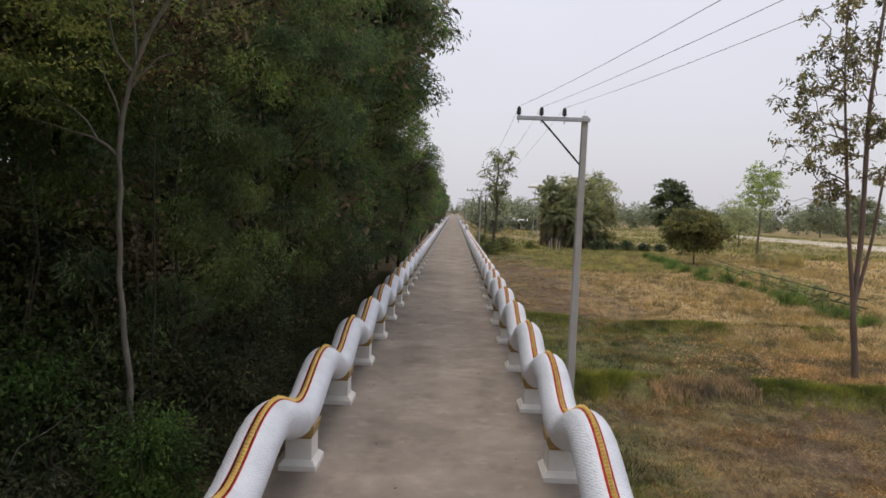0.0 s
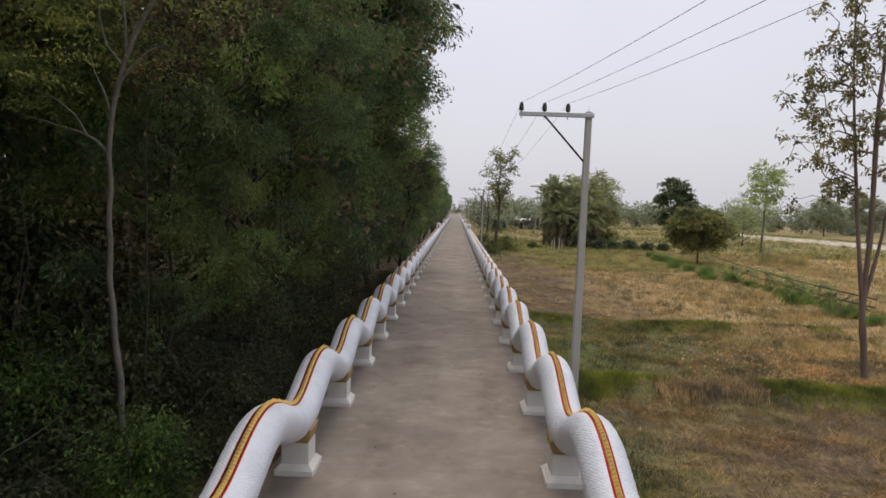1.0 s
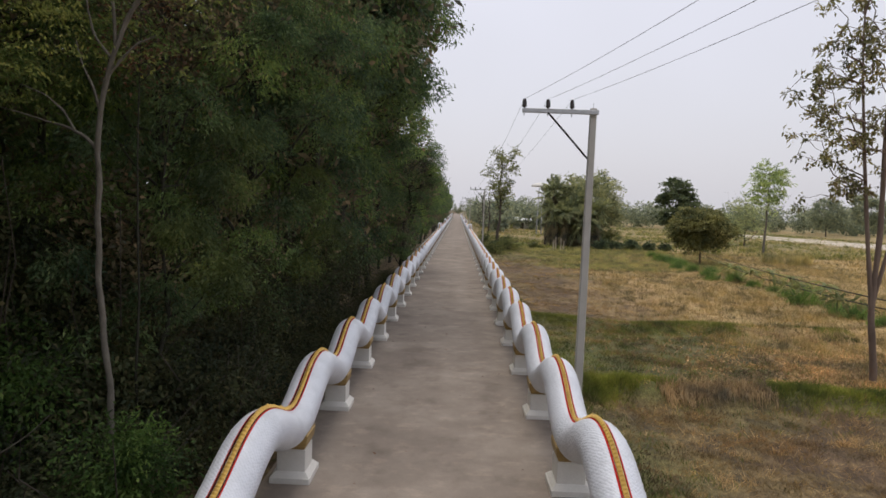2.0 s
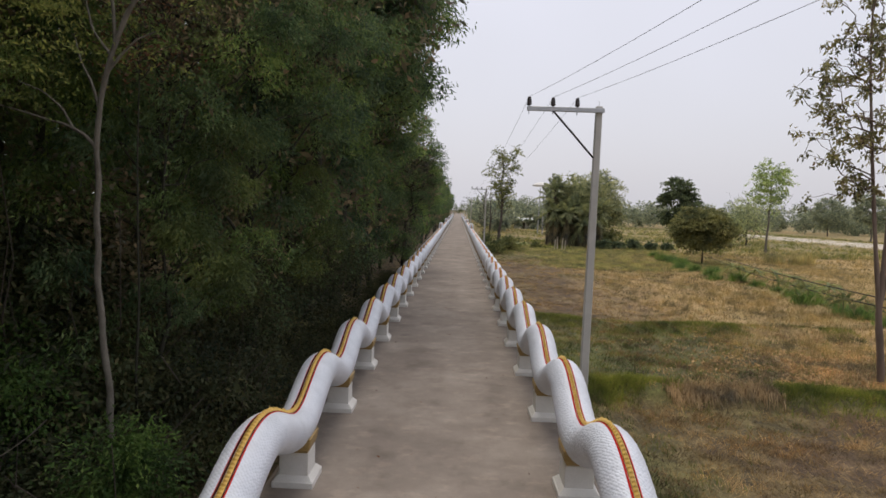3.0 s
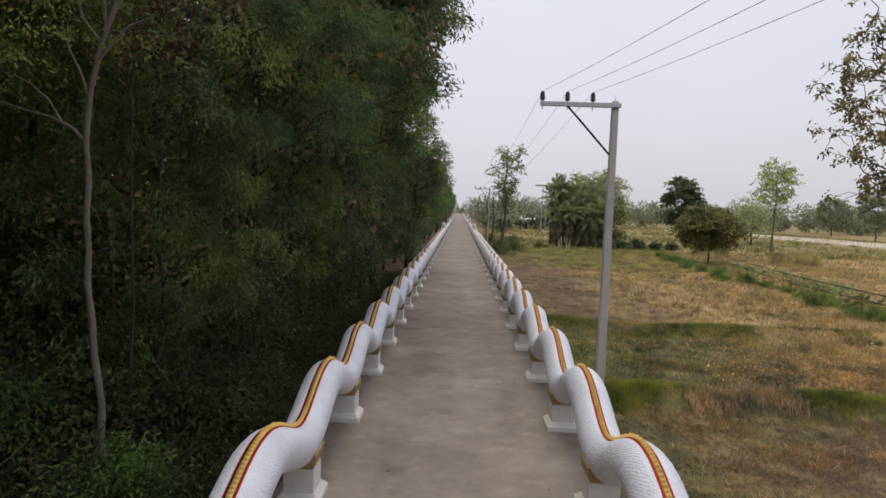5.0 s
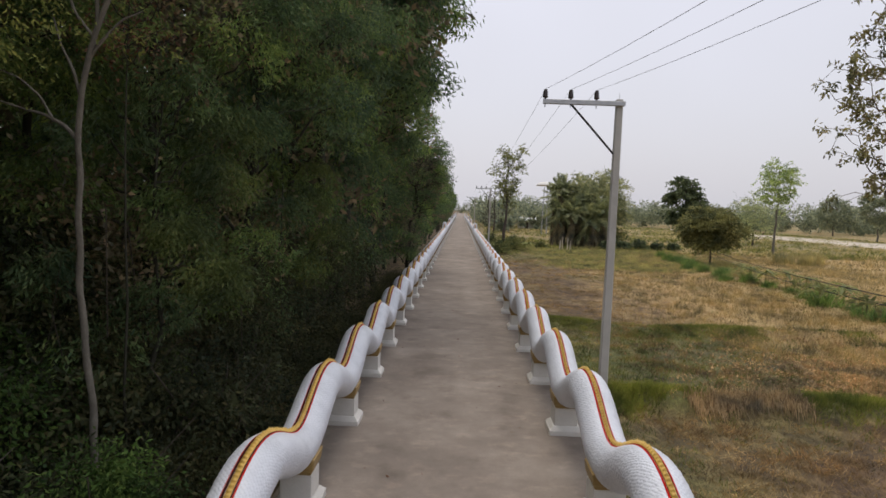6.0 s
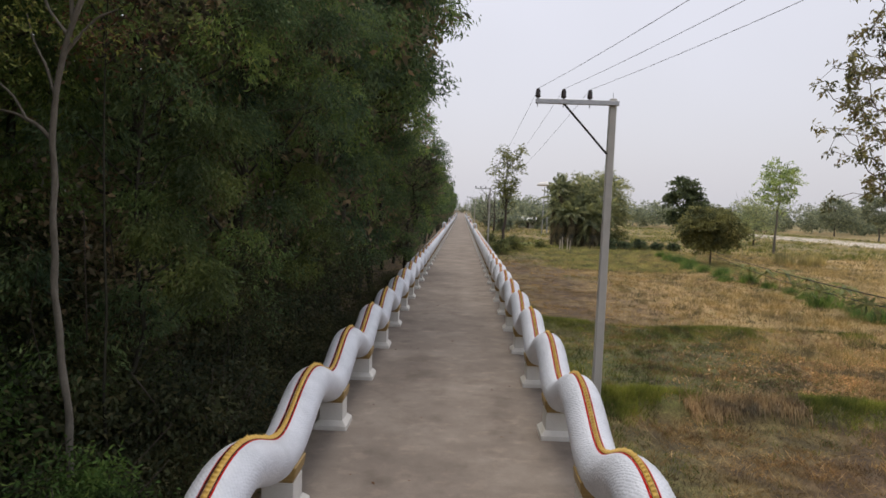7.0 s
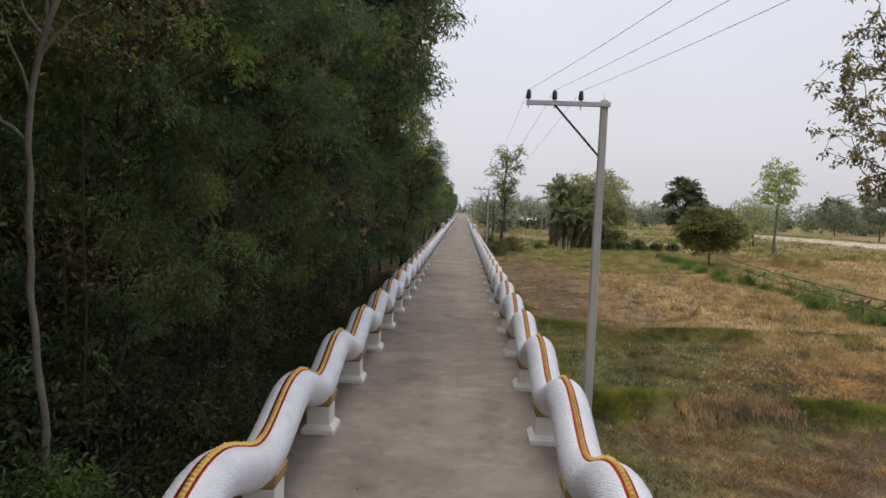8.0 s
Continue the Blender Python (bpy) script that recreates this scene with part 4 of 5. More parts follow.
stems = [([relb(15.44, -0.75), relb(15.42, -0.3), relb(15.33, 0.5), relb(15.16, 1.75), relb(15.15, 2.5), relb(15.24, 4.55), relb(15.18, 6.6), relb(15.12, 8.85), relb(15.19, 10.2), relb(15.29, 11.8), relb(15.4, 13.6), relb(15.35, 15.5)], 0.13, 0.04),
         ([relb(15.16, 1.9), relb(15.02, 3.0), relb(14.80, 4.55), relb(14.60, 6.8, 0.1), relb(14.45, 8.5, 0.15), relb(14.26, 10.0, 0.1), relb(14.1, 11.5), relb(14.1, 13.4)], 0.085, 0.02),
         ([relb(15.16, 2.1), relb(15.36, 3.1), relb(15.64, 4.6), relb(15.74, 6.5, -0.1), relb(16.1, 8.5), relb(16.4, 11.0)], 0.075, 0.02)]
for pts, r0, r1 in stems:
    v, f = branch_of(pts, r0, r1, 9)
    mesh_object("trunk", v, f, M_BARK_RED, broad, True)
# each branch: from a stem outward; leaves stand in drooping rosettes at the twig ends
limbs_b = [(14.62, 6.4, 12.3, 7.5), (14.60, 6.5, 13.6, 6.2), (14.62, 6.2, 14.0, 6.5), (14.5, 8.0, 12.4, 9.2), (14.55, 7.4, 13.2, 8.0), (14.45, 8.4, 13.0, 8.9), (14.3, 9.4, 12.7, 10.1), (14.3, 9.6, 13.6, 10.5), (14.22, 10.2, 13.6, 11.3),
           (14.15, 11.0, 13.4, 12.5), (14.1, 12.0, 14.2, 13.2), (14.5, 8.2, 15.0, 8.9), (15.14, 8.0, 15.6, 8.4), (15.14, 9.0, 14.6, 10.6), (15.2, 10.2, 14.4, 11.5), (15.28, 11.4, 14.8, 12.0), (15.3, 12.0, 16.0, 13.2), (15.4, 13.4, 14.8, 14.9),
           (15.35, 14.4, 15.9, 15.8), (15.75, 6.6, 16.9, 7.6), (15.9, 7.6, 16.9, 8.8), (16.1, 8.6, 17.4, 10.2), (16.3, 10.2, 17.2, 11.8), (15.17, 6.8, 15.6, 6.9), (15.16, 7.4, 14.3, 7.7)]
rosettes = []
for x0, z0, x1, z1 in limbs_b:
    for dy in (-1.2, 1.0):
        e = np.array(relb(x1 + rng.uniform(-0.2, 0.2), z1 + rng.uniform(-0.25, 0.2), dy * rng.uniform(0.15, 1.1)))
        p = bent(rng, relb(x0, z0), e, 7, 0.05)
        p[1:-1, 2] -= 0.10 * np.sin(np.linspace(0, np.pi, 5))
        pieces = [tube(p, np.linspace(0.03, 0.008, 7), 5)]
        rosettes.append(e)
        for q in (p[3], p[4], p[5], p[6]):
            e2 = q + rng.normal(size=3) * np.array([0.30, 0.34, 0.2])
            pieces.append(tube(bent(rng, q, e2, 3, 0.05), np.linspace(0.011, 0.005, 3), 4))
            rosettes.append(e2)
        mesh_object("branch", *merge(pieces), M_BARK_RED, broad, True)
rosettes = np.array(rosettes)
rosettes = np.concatenate([rosettes, rosettes + rng.normal(size=rosettes.shape) * np.array([0.16, 0.2, 0.14])])
rosettes = rosettes[rng.uniform(size=len(rosettes)) < 0.74]
c = np.repeat(rosettes, 15, axis=0) + rng.normal(size=(15 * len(rosettes), 3)) * 0.085
v, f = leaves(rng, c, 0.20, 0.078, None, 0.9, 0.16)
mesh_object("crown", v, f, M_BIG_LEAF, broad)


# ---- other trees on the plain ----
def plain_tree(name, x, y, h, rx, mat, label, seed, bark=M_BARK, low=0.35, clumps=120, per=40, ln=0.5, wd=0.22, r0=None, gaps=0.6, limbs=10, lobes=14, upright=False):
    rng = np.random.default_rng(seed)
    root = tree_root(name, x, y, label, "tree", "trees on the plain")
    tips, _ = skeleton_tree(rng, root, h * 0.9, r0 or 0.016 * h, bark, limbs, rx * (0.95 if upright else 1.1), low, (0, 0), (0.9, 1.8) if upright else (0.35, 0.9), 0.15 if upright else 0.6)
    if upright:
        c = tips[rng.integers(0, len(tips), clumps)] + rng.normal(size=(clumps, 3)) * rx * 0.12
        u = rng.normal(size=c.shape)
    else:
        c, u = clump_centres(rng, clumps, (0, 0, h * (1 + low) / 2), (rx, rx, h * (1 - low) / 2), gaps, lobes)
    v, f = sprays(rng, c, u, per, rx * 0.15, ln, wd, rx * 0.03)
    mesh_object("crown", v, f, mat, root)
    return root


plain_tree("bushy_tree", 30.6, 74.0, 7.1, 3.5, M_BUSH_LEAF, "low round-crowned bushy dark-green tree on the field", 61, low=0.30, clumps=330, per=66, ln=0.36, wd=0.17, gaps=0.5, lobes=22)
plain_tree("light_green_tree", 52.2, 101, 15.8, 3.2, M_LIGHT_LEAF, "slender light-green tree with airy crown", 62, M_BARK_PALE, 0.46, 130, 30, 0.42, 0.18, 0.22, 0.3, 14, 40)
plain_tree("dark_tree", 48.6, 131, 14.4, 4.0, M_DARK_LEAF, "tall dark-green tree behind the field", 63, low=0.2, clumps=170, per=46, ln=0.7, wd=0.32)
plain_tree("spreading_tree", 24.2, 106, 13.0, 5.2, M_SPREAD_LEAF, "broad olive-green tree beside the palms", 64, low=0.12, clumps=330, per=60, ln=0.42, wd=0.19, gaps=0.4, lobes=24)
plain_tree("slim_field_tree", 6.3, 80.0, 13.9, 2.0, M_OLIVE_LEAF, "slim upright tree with sparse small leaves", 65, M_BARK, 0.42, 220, 13, 0.28, 0.15, 0.24, 0.15, 24, 60, True)
# this low tree's leaves are paled and greyed in place of haze
plain_tree("light_green_tree", 61.0, 126, 10.5, 5.0, leafy("hazed_pale_leaf", [(0.40, 0.44, 0.26), (0.46, 0.49, 0.30), (0.36, 0.40, 0.25)], 0.7, 0.55, 0.15), "low green tree at the field's end, leaves paled for haze", 66, low=0.1, clumps=130, per=30, ln=0.45, wd=0.19, gaps=0.2, lobes=30)
plain_tree("round_tree", 152.0, 246, 16.0, 7.0, M_HAZED_LEAF, "round tree beyond the sandy track, leaves greyed for haze", 67, low=0.15, clumps=150, per=40, ln=0.8, wd=0.36)
plain_tree("round_tree", 128.0, 186, 15.5, 5.0, M_HAZED_LEAF, "round tree beyond the sandy track, leaves greyed for haze", 68, M_BARK_PALE, 0.3, 130, 36, 0.8, 0.36)


def bare_tree(x, y, h, seed, label):
    rng = np.random.default_rng(seed)
    root = tree_root("bare_tree", x, y, label, "tree", "trees on the plain")
    skeleton_tree(rng, root, h, 0.2, M_BARK, 22, h * 0.3, 0.4)
    return root


plain_tree("round_headed_tree", 29.2, 118, 13.6, 2.2, M_DARK_LEAF, "thin grey tree with a small round sparse head", 71, M_BARK, 0.78, 60, 14, 0.34, 0.16, 0.16, 0.2, 12)
bare_tree(4.6, 92, 8.2, 72, "leafless thin tree beside the causeway")
bare_tree(6.6, 112, 9.4, 73, "leafless thin tree beside the causeway")


def palm(x, y, h, seed, label, reach=3.2, live=20, dead=16, low=-0.1):
    """A palm: each frond an arching rib with two ranks of leaflets; dead ones hang down the trunk."""
    rng = np.random.default_rng(seed)
    root = tree_root("palm_tree", x, y, label, "palm", "palms on the field")
    line = bent(rng, (0, 0, -0.1), (rng.uniform(-0.4, 0.4), 0, h), 7, 0.01)
    v, f = tube(line, np.linspace(0.24, 0.17, 7), 9)
    mesh_object("trunk", v, f, M_BARK, root, True)
    for mat, name, count, lo, hi in ((M_PALM, "frond", live, low, 1.35), (M_DEAD_FROND, "dead_frond", dead, -1.5, -1.15)):
        for k in range(count):
            a, el = k * 2.4 + rng.uniform(-0.3, 0.3), rng.uniform(lo, hi)
            ln = reach * rng.uniform(0.85, 1.15)
            t = np.linspace(0, 1, 16)
            way = np.array([math.cos(a), math.sin(a), 0])
            side = np.array([-math.sin(a), math.cos(a), 0])
            spring = line[-1] if name == "frond" else line[-1] * np.array([1, 1, rng.uniform(0.42, 1.0)])
            spine = spring + np.outer(np.cos(el) * ln * t, way)
            spine[:, 2] += np.sin(el) * ln * t - 0.42 * ln * t ** 2 * max(0.2, math.cos(el))
            along = np.gradient(spine, axis=0)
            along /= np.linalg.norm(along, axis=1, keepdims=True)
            quads = []
            for sgn in (-1, 1):
                base = np.repeat(spine[2:], 2, axis=0) + rng.normal(size=(28, 3)) * 0.03
                d = sgn * side * 0.8 + np.repeat(along[2:], 2, axis=0) * 0.7 + np.array([0, 0, -0.45]) + rng.normal(size=(28, 3)) * 0.12
                d /= np.linalg.norm(d, axis=1, keepdims=True)
                l1 = 0.85 * np.sin(np.pi * (0.18 + 0.75 * np.repeat(t[2:], 2)))[:, None]
                w = np.repeat(along[2:], 2, axis=0) * 0.065
                quads.append(np.stack([base - w * 0.4, base + d * l1 * 0.5 - w, base + d * l1, base + d * l1 * 0.5 + w], 1).reshape(-1, 3))
            v1 = np.concatenate(quads)
            f1 = np.arange(len(v1)).reshape(-1, 4)
            v, f = merge([(v1, f1), tube(spine, np.linspace(0.035, 0.012, 16), 4)])
            mesh_object(name, v, f, mat, root)
    return root


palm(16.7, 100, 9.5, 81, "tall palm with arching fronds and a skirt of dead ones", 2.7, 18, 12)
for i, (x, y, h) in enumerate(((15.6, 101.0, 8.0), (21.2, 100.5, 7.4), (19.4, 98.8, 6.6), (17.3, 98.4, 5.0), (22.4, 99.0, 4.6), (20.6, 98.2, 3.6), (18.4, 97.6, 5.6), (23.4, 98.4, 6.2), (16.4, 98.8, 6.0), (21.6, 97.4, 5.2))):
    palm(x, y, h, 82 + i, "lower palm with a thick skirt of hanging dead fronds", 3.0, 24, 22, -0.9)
plain_tree("thicket_tree", 19.6, 102.5, 11.6, 3.9, M_SPREAD_LEAF, "olive-green tree grown through the palm cluster", 78, low=0.15, clumps=280, per=50, ln=0.40, wd=0.18, gaps=0.4)

# low bushes at the field's far bund
for i, (x, y, h) in enumerate(((23.4, 93.5, 1.8), (26.0, 94.5, 1.7), (28.6, 95.5, 1.9), (31.8, 97, 1.5), (35.0, 99, 1.4), (5.6, 78, 2.2), (5.2, 88, 2.6), (12.6, 92, 1.0), (7.6, 84, 2.4), (27.2, 104.5, 3.4), (24.6, 103.6, 3.0))):
    s = shrub(90 + i, h, M_DARK_LEAF if i < 5 else M_OLIVE_LEAF, "low dark-green bush on the field bund" if i < 5 else "low olive bush on the field bund", 50, 26, 0.34, 0.15)
    m, _ = place(x, y, 0)
    s.matrix_basis = m
    s["group"] = "bushes on the field"


# far woods along the horizon
def far_wood(seed, spots, mat, label):
    rng = np.random.default_rng(seed)
    vs = []
    for x, y, h in spots:
        c, u = clump_centres(rng, 30, (x, y, FIELD_Z + h * 0.5), (h * 0.42, h * 0.42, h * 0.5), 0.4, 8)
        vs.append(crown_leaves(rng, c, 15, (h * 0.075, h * 0.075, h * 0.055), 1.15, 0.6, 0.3, u))
    v, f = merge(vs)
    ob = mesh_object("far_woods", v, f, mat)
    tagged(ob, label, "woods", kind="stuff")


wrng = np.random.default_rng(4)
spots = []
for x in np.arange(10, 420, 4.2):
    for k in range(2):
        yy = 300 + 26 * k + wrng.uniform(-8, 8) - 0.10 * x
        spots.append((x + wrng.uniform(-2, 2), yy, wrng.uniform(9, 14.5)))
for x in np.arange(9, 40, 3.6):
    spots.append((x + wrng.uniform(-1, 1), 205 + wrng.uniform(-10, 10), wrng.uniform(8, 12)))
spots += [(18.4, 190.0, 7.0), (24.9, 190.5, 6.6), (27.6, 191.0, 7.5)]
far_wood(41, spots, M_HAZED_LEAF, "belt of mixed woods along the plain's edge, haze in its leaf colour")
spots = [(9.5 + wrng.uniform(0, 5), y + wrng.uniform(-2, 2), wrng.uniform(5, 9)) for y in np.arange(150, 420, 8)]
spots += [(x + wrng.uniform(-2, 2), 610 + wrng.uniform(-25, 25), wrng.uniform(11, 17)) for x in np.arange(-45, 70, 6.5)]
far_wood(42, spots, M_HAZED_LEAF, "row of small trees along the causeway's far stretch")


# ---- far water tower and house ----
def water_tower(x, y):
    root = new("water_tower")
    root.location = (x, y, FIELD_Z)
    prof = ((11.95, 0.3), (12.0, 1.85), (12.08, 2.05), (12.3, 1.95), (12.62, 1.6), (12.9, 0.95), (13.02, 0.05))
    v, f = tube([(0, 0, z) for z, _ in prof], [1.2 * r for _, r in prof], 20)
    mesh_object("tank", v, f, M_PLASTER, root, True, "white flattened tank")
    for k in range(4):
        a = math.pi / 4 + k * math.pi / 2
        v, f = tube([(0.9 * math.cos(a), 0.9 * math.sin(a), -0.2), (0.5 * math.cos(a), 0.5 * math.sin(a), 11.7)], [0.08, 0.06], 6)
        mesh_object("leg", v, f, M_STEEL, root, True)
    return tagged(root, "white water tank on thin steel legs behind the palms", "water tower")


water_tower(21.3, 150.0)


def far_house(x, y):
    root = new("house")
    root.location = (x, y, FIELD_Z)
    bm = bmesh.new()
    box(bm, -2.6, 2.6, -2.0, 2.0, -0.2, 2.6)
    part("wall", bm, M_PLASTER, root, "white plastered wall")
    bm = bmesh.new()
    vs = [bm.verts.new(c) for c in ((-3, -2.5, 2.55), (3, -2.5, 2.55), (3, 2.5, 2.55), (-3, 2.5, 2.55), (-3, 0, 3.9), (3, 0, 3.9))]
    for q in ((0, 1, 5, 4), (2, 3, 4, 5), (0, 4, 3), (1, 2, 5), (3, 2, 1, 0)):
        bm.faces.new([vs[i] for i in q])
    part("roof", bm, M_STEEL, root, "grey metal roof")
    for name, x0, x1, z0, z1 in (("door", -0.4, 0.5, 0.0, 2.0), ("window", 1.2, 2.0, 1.0, 1.9), ("window", -2.0, -1.2, 1.0, 1.9)):
        bm = bmesh.new()
        box(bm, x0, x1, -2.05, -1.96, z0, z1)
        part(name, bm, M_BARK, root)
    return tagged(root, "small white house half hidden by far trees", "house")


far_house(22.0, 196.0)

# ---- sandy track ----
def ribbon(name, pts, widths, mat, lift):
    p = np.array(pts, float)
    t = np.linspace(0, len(p) - 1, 40)
    q = np.stack([np.interp(t, np.arange(len(p)), p[:, k]) for k in range(2)], 1)
    w = np.interp(t, np.arange(len(p)), widths)
    d = np.gradient(q, axis=0)
    d /= np.linalg.norm(d, axis=1, keepdims=True)
    nrm = np.stack([-d[:, 1], d[:, 0]], 1)
    rows_ = []
    for s, dz in ((-0.62, -0.5), (-0.5, lift), (-0.2, lift + 0.08), (0.2, lift + 0.08), (0.5, lift), (0.62, -0.5)):
        xy = q + nrm * (w * s)[:, None]
        rows_.append(np.concatenate([xy, np.full((40, 1), FIELD_Z + dz)], 1))
    v = np.stack(rows_, 1).reshape(-1, 3)
    i, j = np.meshgrid(np.arange(39), np.arange(5), indexing="ij")
    f = np.stack([i * 6 + j, i * 6 + j + 1, (i + 1) * 6 + j + 1, (i + 1) * 6 + j], -1).reshape(-1, 4)
    return mesh_object(name, v, f, mat, smooth=True)


track = ribbon("track", [(118, 60), (107, 150), (98, 212), (92, 256)], [22, 24, 22, 5], M_SAND, 0.2)
tagged(track, "raised pale sandy track across the plain", "track", kind="structure")


# ---- power line ----
ARM_Z = 7.75


def utility_pole(x, y):
    root = new("utility_pole")
    root.location = (x, y, FIELD_Z - 0.05)
    z0 = root.location.z
    top = 7.88 - z0
    bm = bmesh.new()
    box(bm, -0.115, 0.115, -0.105, 0.105, -0.4, top, 0.016, 0.74)
    for vt in bm.verts:
        vt.co.x -= 0.03 * (1 - vt.co.z / top)
    part("post", bm, M_POLE, root)
    bm = bmesh.new()
    box(bm, -1.98, 0.12, -0.175, -0.085, ARM_Z - 0.06 - z0, ARM_Z + 0.06 - z0, 0.008)
    part("crossarm", bm, M_STEEL, root, "galvanised steel crossarm")
    v, f = tube([(-1.28, -0.15, ARM_Z - 0.04 - z0), (-0.7, -0.15, ARM_Z - 0.66 - z0), (-0.12, -0.13, ARM_Z - 1.28 - z0)], [0.028] * 3, 6)
    mesh_object("brace", v, f, M_SLACK, root, True, "dark steel diagonal brace")
    for dx in (-1.93, -1.28, -0.62):
        prof = ((0.0, 0.022), (0.03, 0.022), (0.035, 0.06), (0.07, 0.075), (0.09, 0.052), (0.12, 0.072), (0.145, 0.05), (0.18, 0.068), (0.21, 0.045), (0.24, 0.05), (0.26, 0.02))
        v, f = tube([(dx, -0.13, ARM_Z + 0.06 + h - z0) for h, _ in prof], [r for _, r in prof], 12)
        ins = mesh_object("insulator", v, f, M_INSULATOR, root, True, "dark brown ribbed insulator")
        v, f = tube([(dx, -0.13, ARM_Z - 0.14 - z0), (dx, -0.13, ARM_Z + 0.07 - z0)], [0.014, 0.014], 6)
        mesh_object("pin", v, f, M_STEEL, ins, True)
    v, f = tube([(0.0, 0, top - 0.02), (0.0, 0, top + 0.16)], [0.008, 0.005], 5)
    mesh_object("spike", v, f, M_STEEL, root)
    return tagged(root, "weathered concrete utility pole with one-sided steel crossarm", "utility pole", "power line poles")


POLES = [(8.7, -22.0), (4.28, 18.0), (4.25, 82.0), (3.75, 146.0), (3.6, 210.0), (3.5, 274.0), (3.5, 338.0)]
pole = utility_pole(*POLES[1])
for x, y in [POLES[0]] + POLES[2:]:
    copy_thing(pole, Matrix.Translation((x, y, FIELD_Z - 0.05)))


def cable(a, b, sag, r, name, label, n=24, mat=M_WIRE):
    a, b = np.array(a, float), np.array(b, float)
    t = np.linspace(0, 1, n)[:, None]
    p = a + (b - a) * t
    p[:, 2] -= 4 * sag * (t * (1 - t))[:, 0]
    v, f = tube(p, np.full(n, r), 5)
    ob = mesh_object(name, v, f, mat, smooth=True)
    return tagged(ob, label, "cable", "overhead cables"), p


for k in range(len(POLES) - 1):
    (x0, y0), (x1, y1) = POLES[k], POLES[k + 1]
    for dx in (-1.93, -1.28, -0.62):
        cable((x0 + dx, y0 - 0.13, ARM_Z + 0.32), (x1 + dx, y1 - 0.13, ARM_Z + 0.32), 1.1 if k else 0.75, 0.0042, "power_cable", "bare aluminium overhead power cable")

# slack cables overgrown with dry vine, between the two trees
rng = np.random.default_rng(12)
for za, zb, sag, leafed in ((2.05, 0.75, 0.45, True), (2.35, 1.15, 0.3, False)):
    ob, p = cable((15.5, 21.8, za), (30.5, 73.8, zb), sag, 0.024, "slack_cable", "slack dark cable hung with dry vine leaves" if leafed else "slack dark cable across the field", 40, M_SLACK)
    if leafed:
        pos = p[np.repeat(np.array([2, 3, 3, 4, 5, 5, 7, 8, 8, 9, 10, 12]), 9)] + rng.normal(size=(108, 3)) * np.array([0.25, 0.5, 0.10])
        v, f = leaves(rng, pos, 0.55, 0.14, None, 0.2)
        mesh_object("vine_leaf", v, f, M_OLIVE_LEAF, ob, False, "dry vine leaves")["kind"] = "stuff"


# ---- grasses ----
def scatter(rng, n, x0, x1, y0, y1, weight):
    """Places on the ground, denser where weight says so."""
    x, y = rng.uniform(x0, x1, n), y0 + (y1 - y0) * rng.uniform(0, 1, n) ** 1.35
    keep = rng.uniform(0, 1, n) < weight(x, y)
    x, y = x[keep], y[keep]
    return np.stack([x, y, height(x, y) - 0.02], 1)


def tuft(rng, pos, per, spread):
    q = np.repeat(pos, per, axis=0)
    q[:, :2] += rng.normal(size=(len(q), 2)) * spread
    q[:, 2] = height(q[:, 0], q[:, 1]) - 0.02
    return q


grng = np.random.default_rng(21)
p = scatter(grng, 26000, 3.9, 40, 9, 95, lambda x, y: np.clip(growth(x, y)[0] * 1.1 - 0.2, 0, 1))
v, f = blades(grng, tuft(grng, p, 10, 0.12), 0.19, 0.026, 0.5)
tagged(mesh_object("green_grass", v, f, M_GREEN_GRASS), "tufts of green grass on the bunds and wet patches", "grass", kind="stuff")
def bund_sward(n, x_to, y_mid, spread, keep_over, size, seed, tall, mat, label):
    q = np.stack([grng.uniform(4.2, x_to, n), y_mid + grng.normal(0, spread, n)], 1)
    if y_mid > 25:
        q[:, 1] += 0.5 * np.sin(q[:, 0] * 0.21) + 2.2 * (patchy(q[:, 0], 0 * q[:, 0], 4.5, 40) - 0.5)
    else:
        q = q[(q[:, 0] < 7.6) | (q[:, 0] > 10.4)]
    q = q[patchy(q[:, 0], q[:, 1], size, seed) > keep_over]
    q = np.concatenate([q, height(q[:, 0], q[:, 1])[:, None] - 0.02], 1)
    v, f = blades(grng, tuft(grng, q, 14, 0.13), tall, 0.024, 0.45)
    tagged(mesh_object("bund_grass", v, f, mat), label, "grass", kind="stuff")


bund_sward(2900, 30, 19.6, 0.40, 0.20, 1.7, 23, 0.26, M_BUND_GRASS, "thick fresh green grass along the near bund")
bund_sward(2000, 20, 30.2, 0.9, 0.36, 1.5, 41, 0.16, M_GREEN_GRASS, "broken low green grass along the second bund")
p = scatter(grng, 26000, 4.5, 44, 20, 95, lambda x, y: np.clip(growth(x, y)[1] * 1.0 - 0.15, 0, 1))
v, f = blades(grng, tuft(grng, p, 8, 0.13), 0.34, 0.022, 0.38)
tagged(mesh_object("straw_grass", v, f, M_STRAW), "golden dry straw grass standing on the field", "grass", kind="stuff")
p = scatter(grng, 34000, 4.0, 30, 9, 70, lambda x, y: np.clip((1.5 * patchy(x, y, 1.6, 9) * patchy(x, y, 0.6, 10) + 0.05), 0, 1))
v, f = blades(grng, tuft(grng, p, 8, 0.10), 0.13, 0.022, 1.0)
tagged(mesh_object("dry_stubble", v, f, M_STUBBLE), "flattened dry rice stubble", "stubble", kind="stuff")
p = scatter(grng, 26000, 4.0, 34, 9, 72, lambda x, y: np.clip(1.7 * patchy(x, y, 2.3, 12) * patchy(x, y, 0.7, 13) - 0.05, 0, 1))
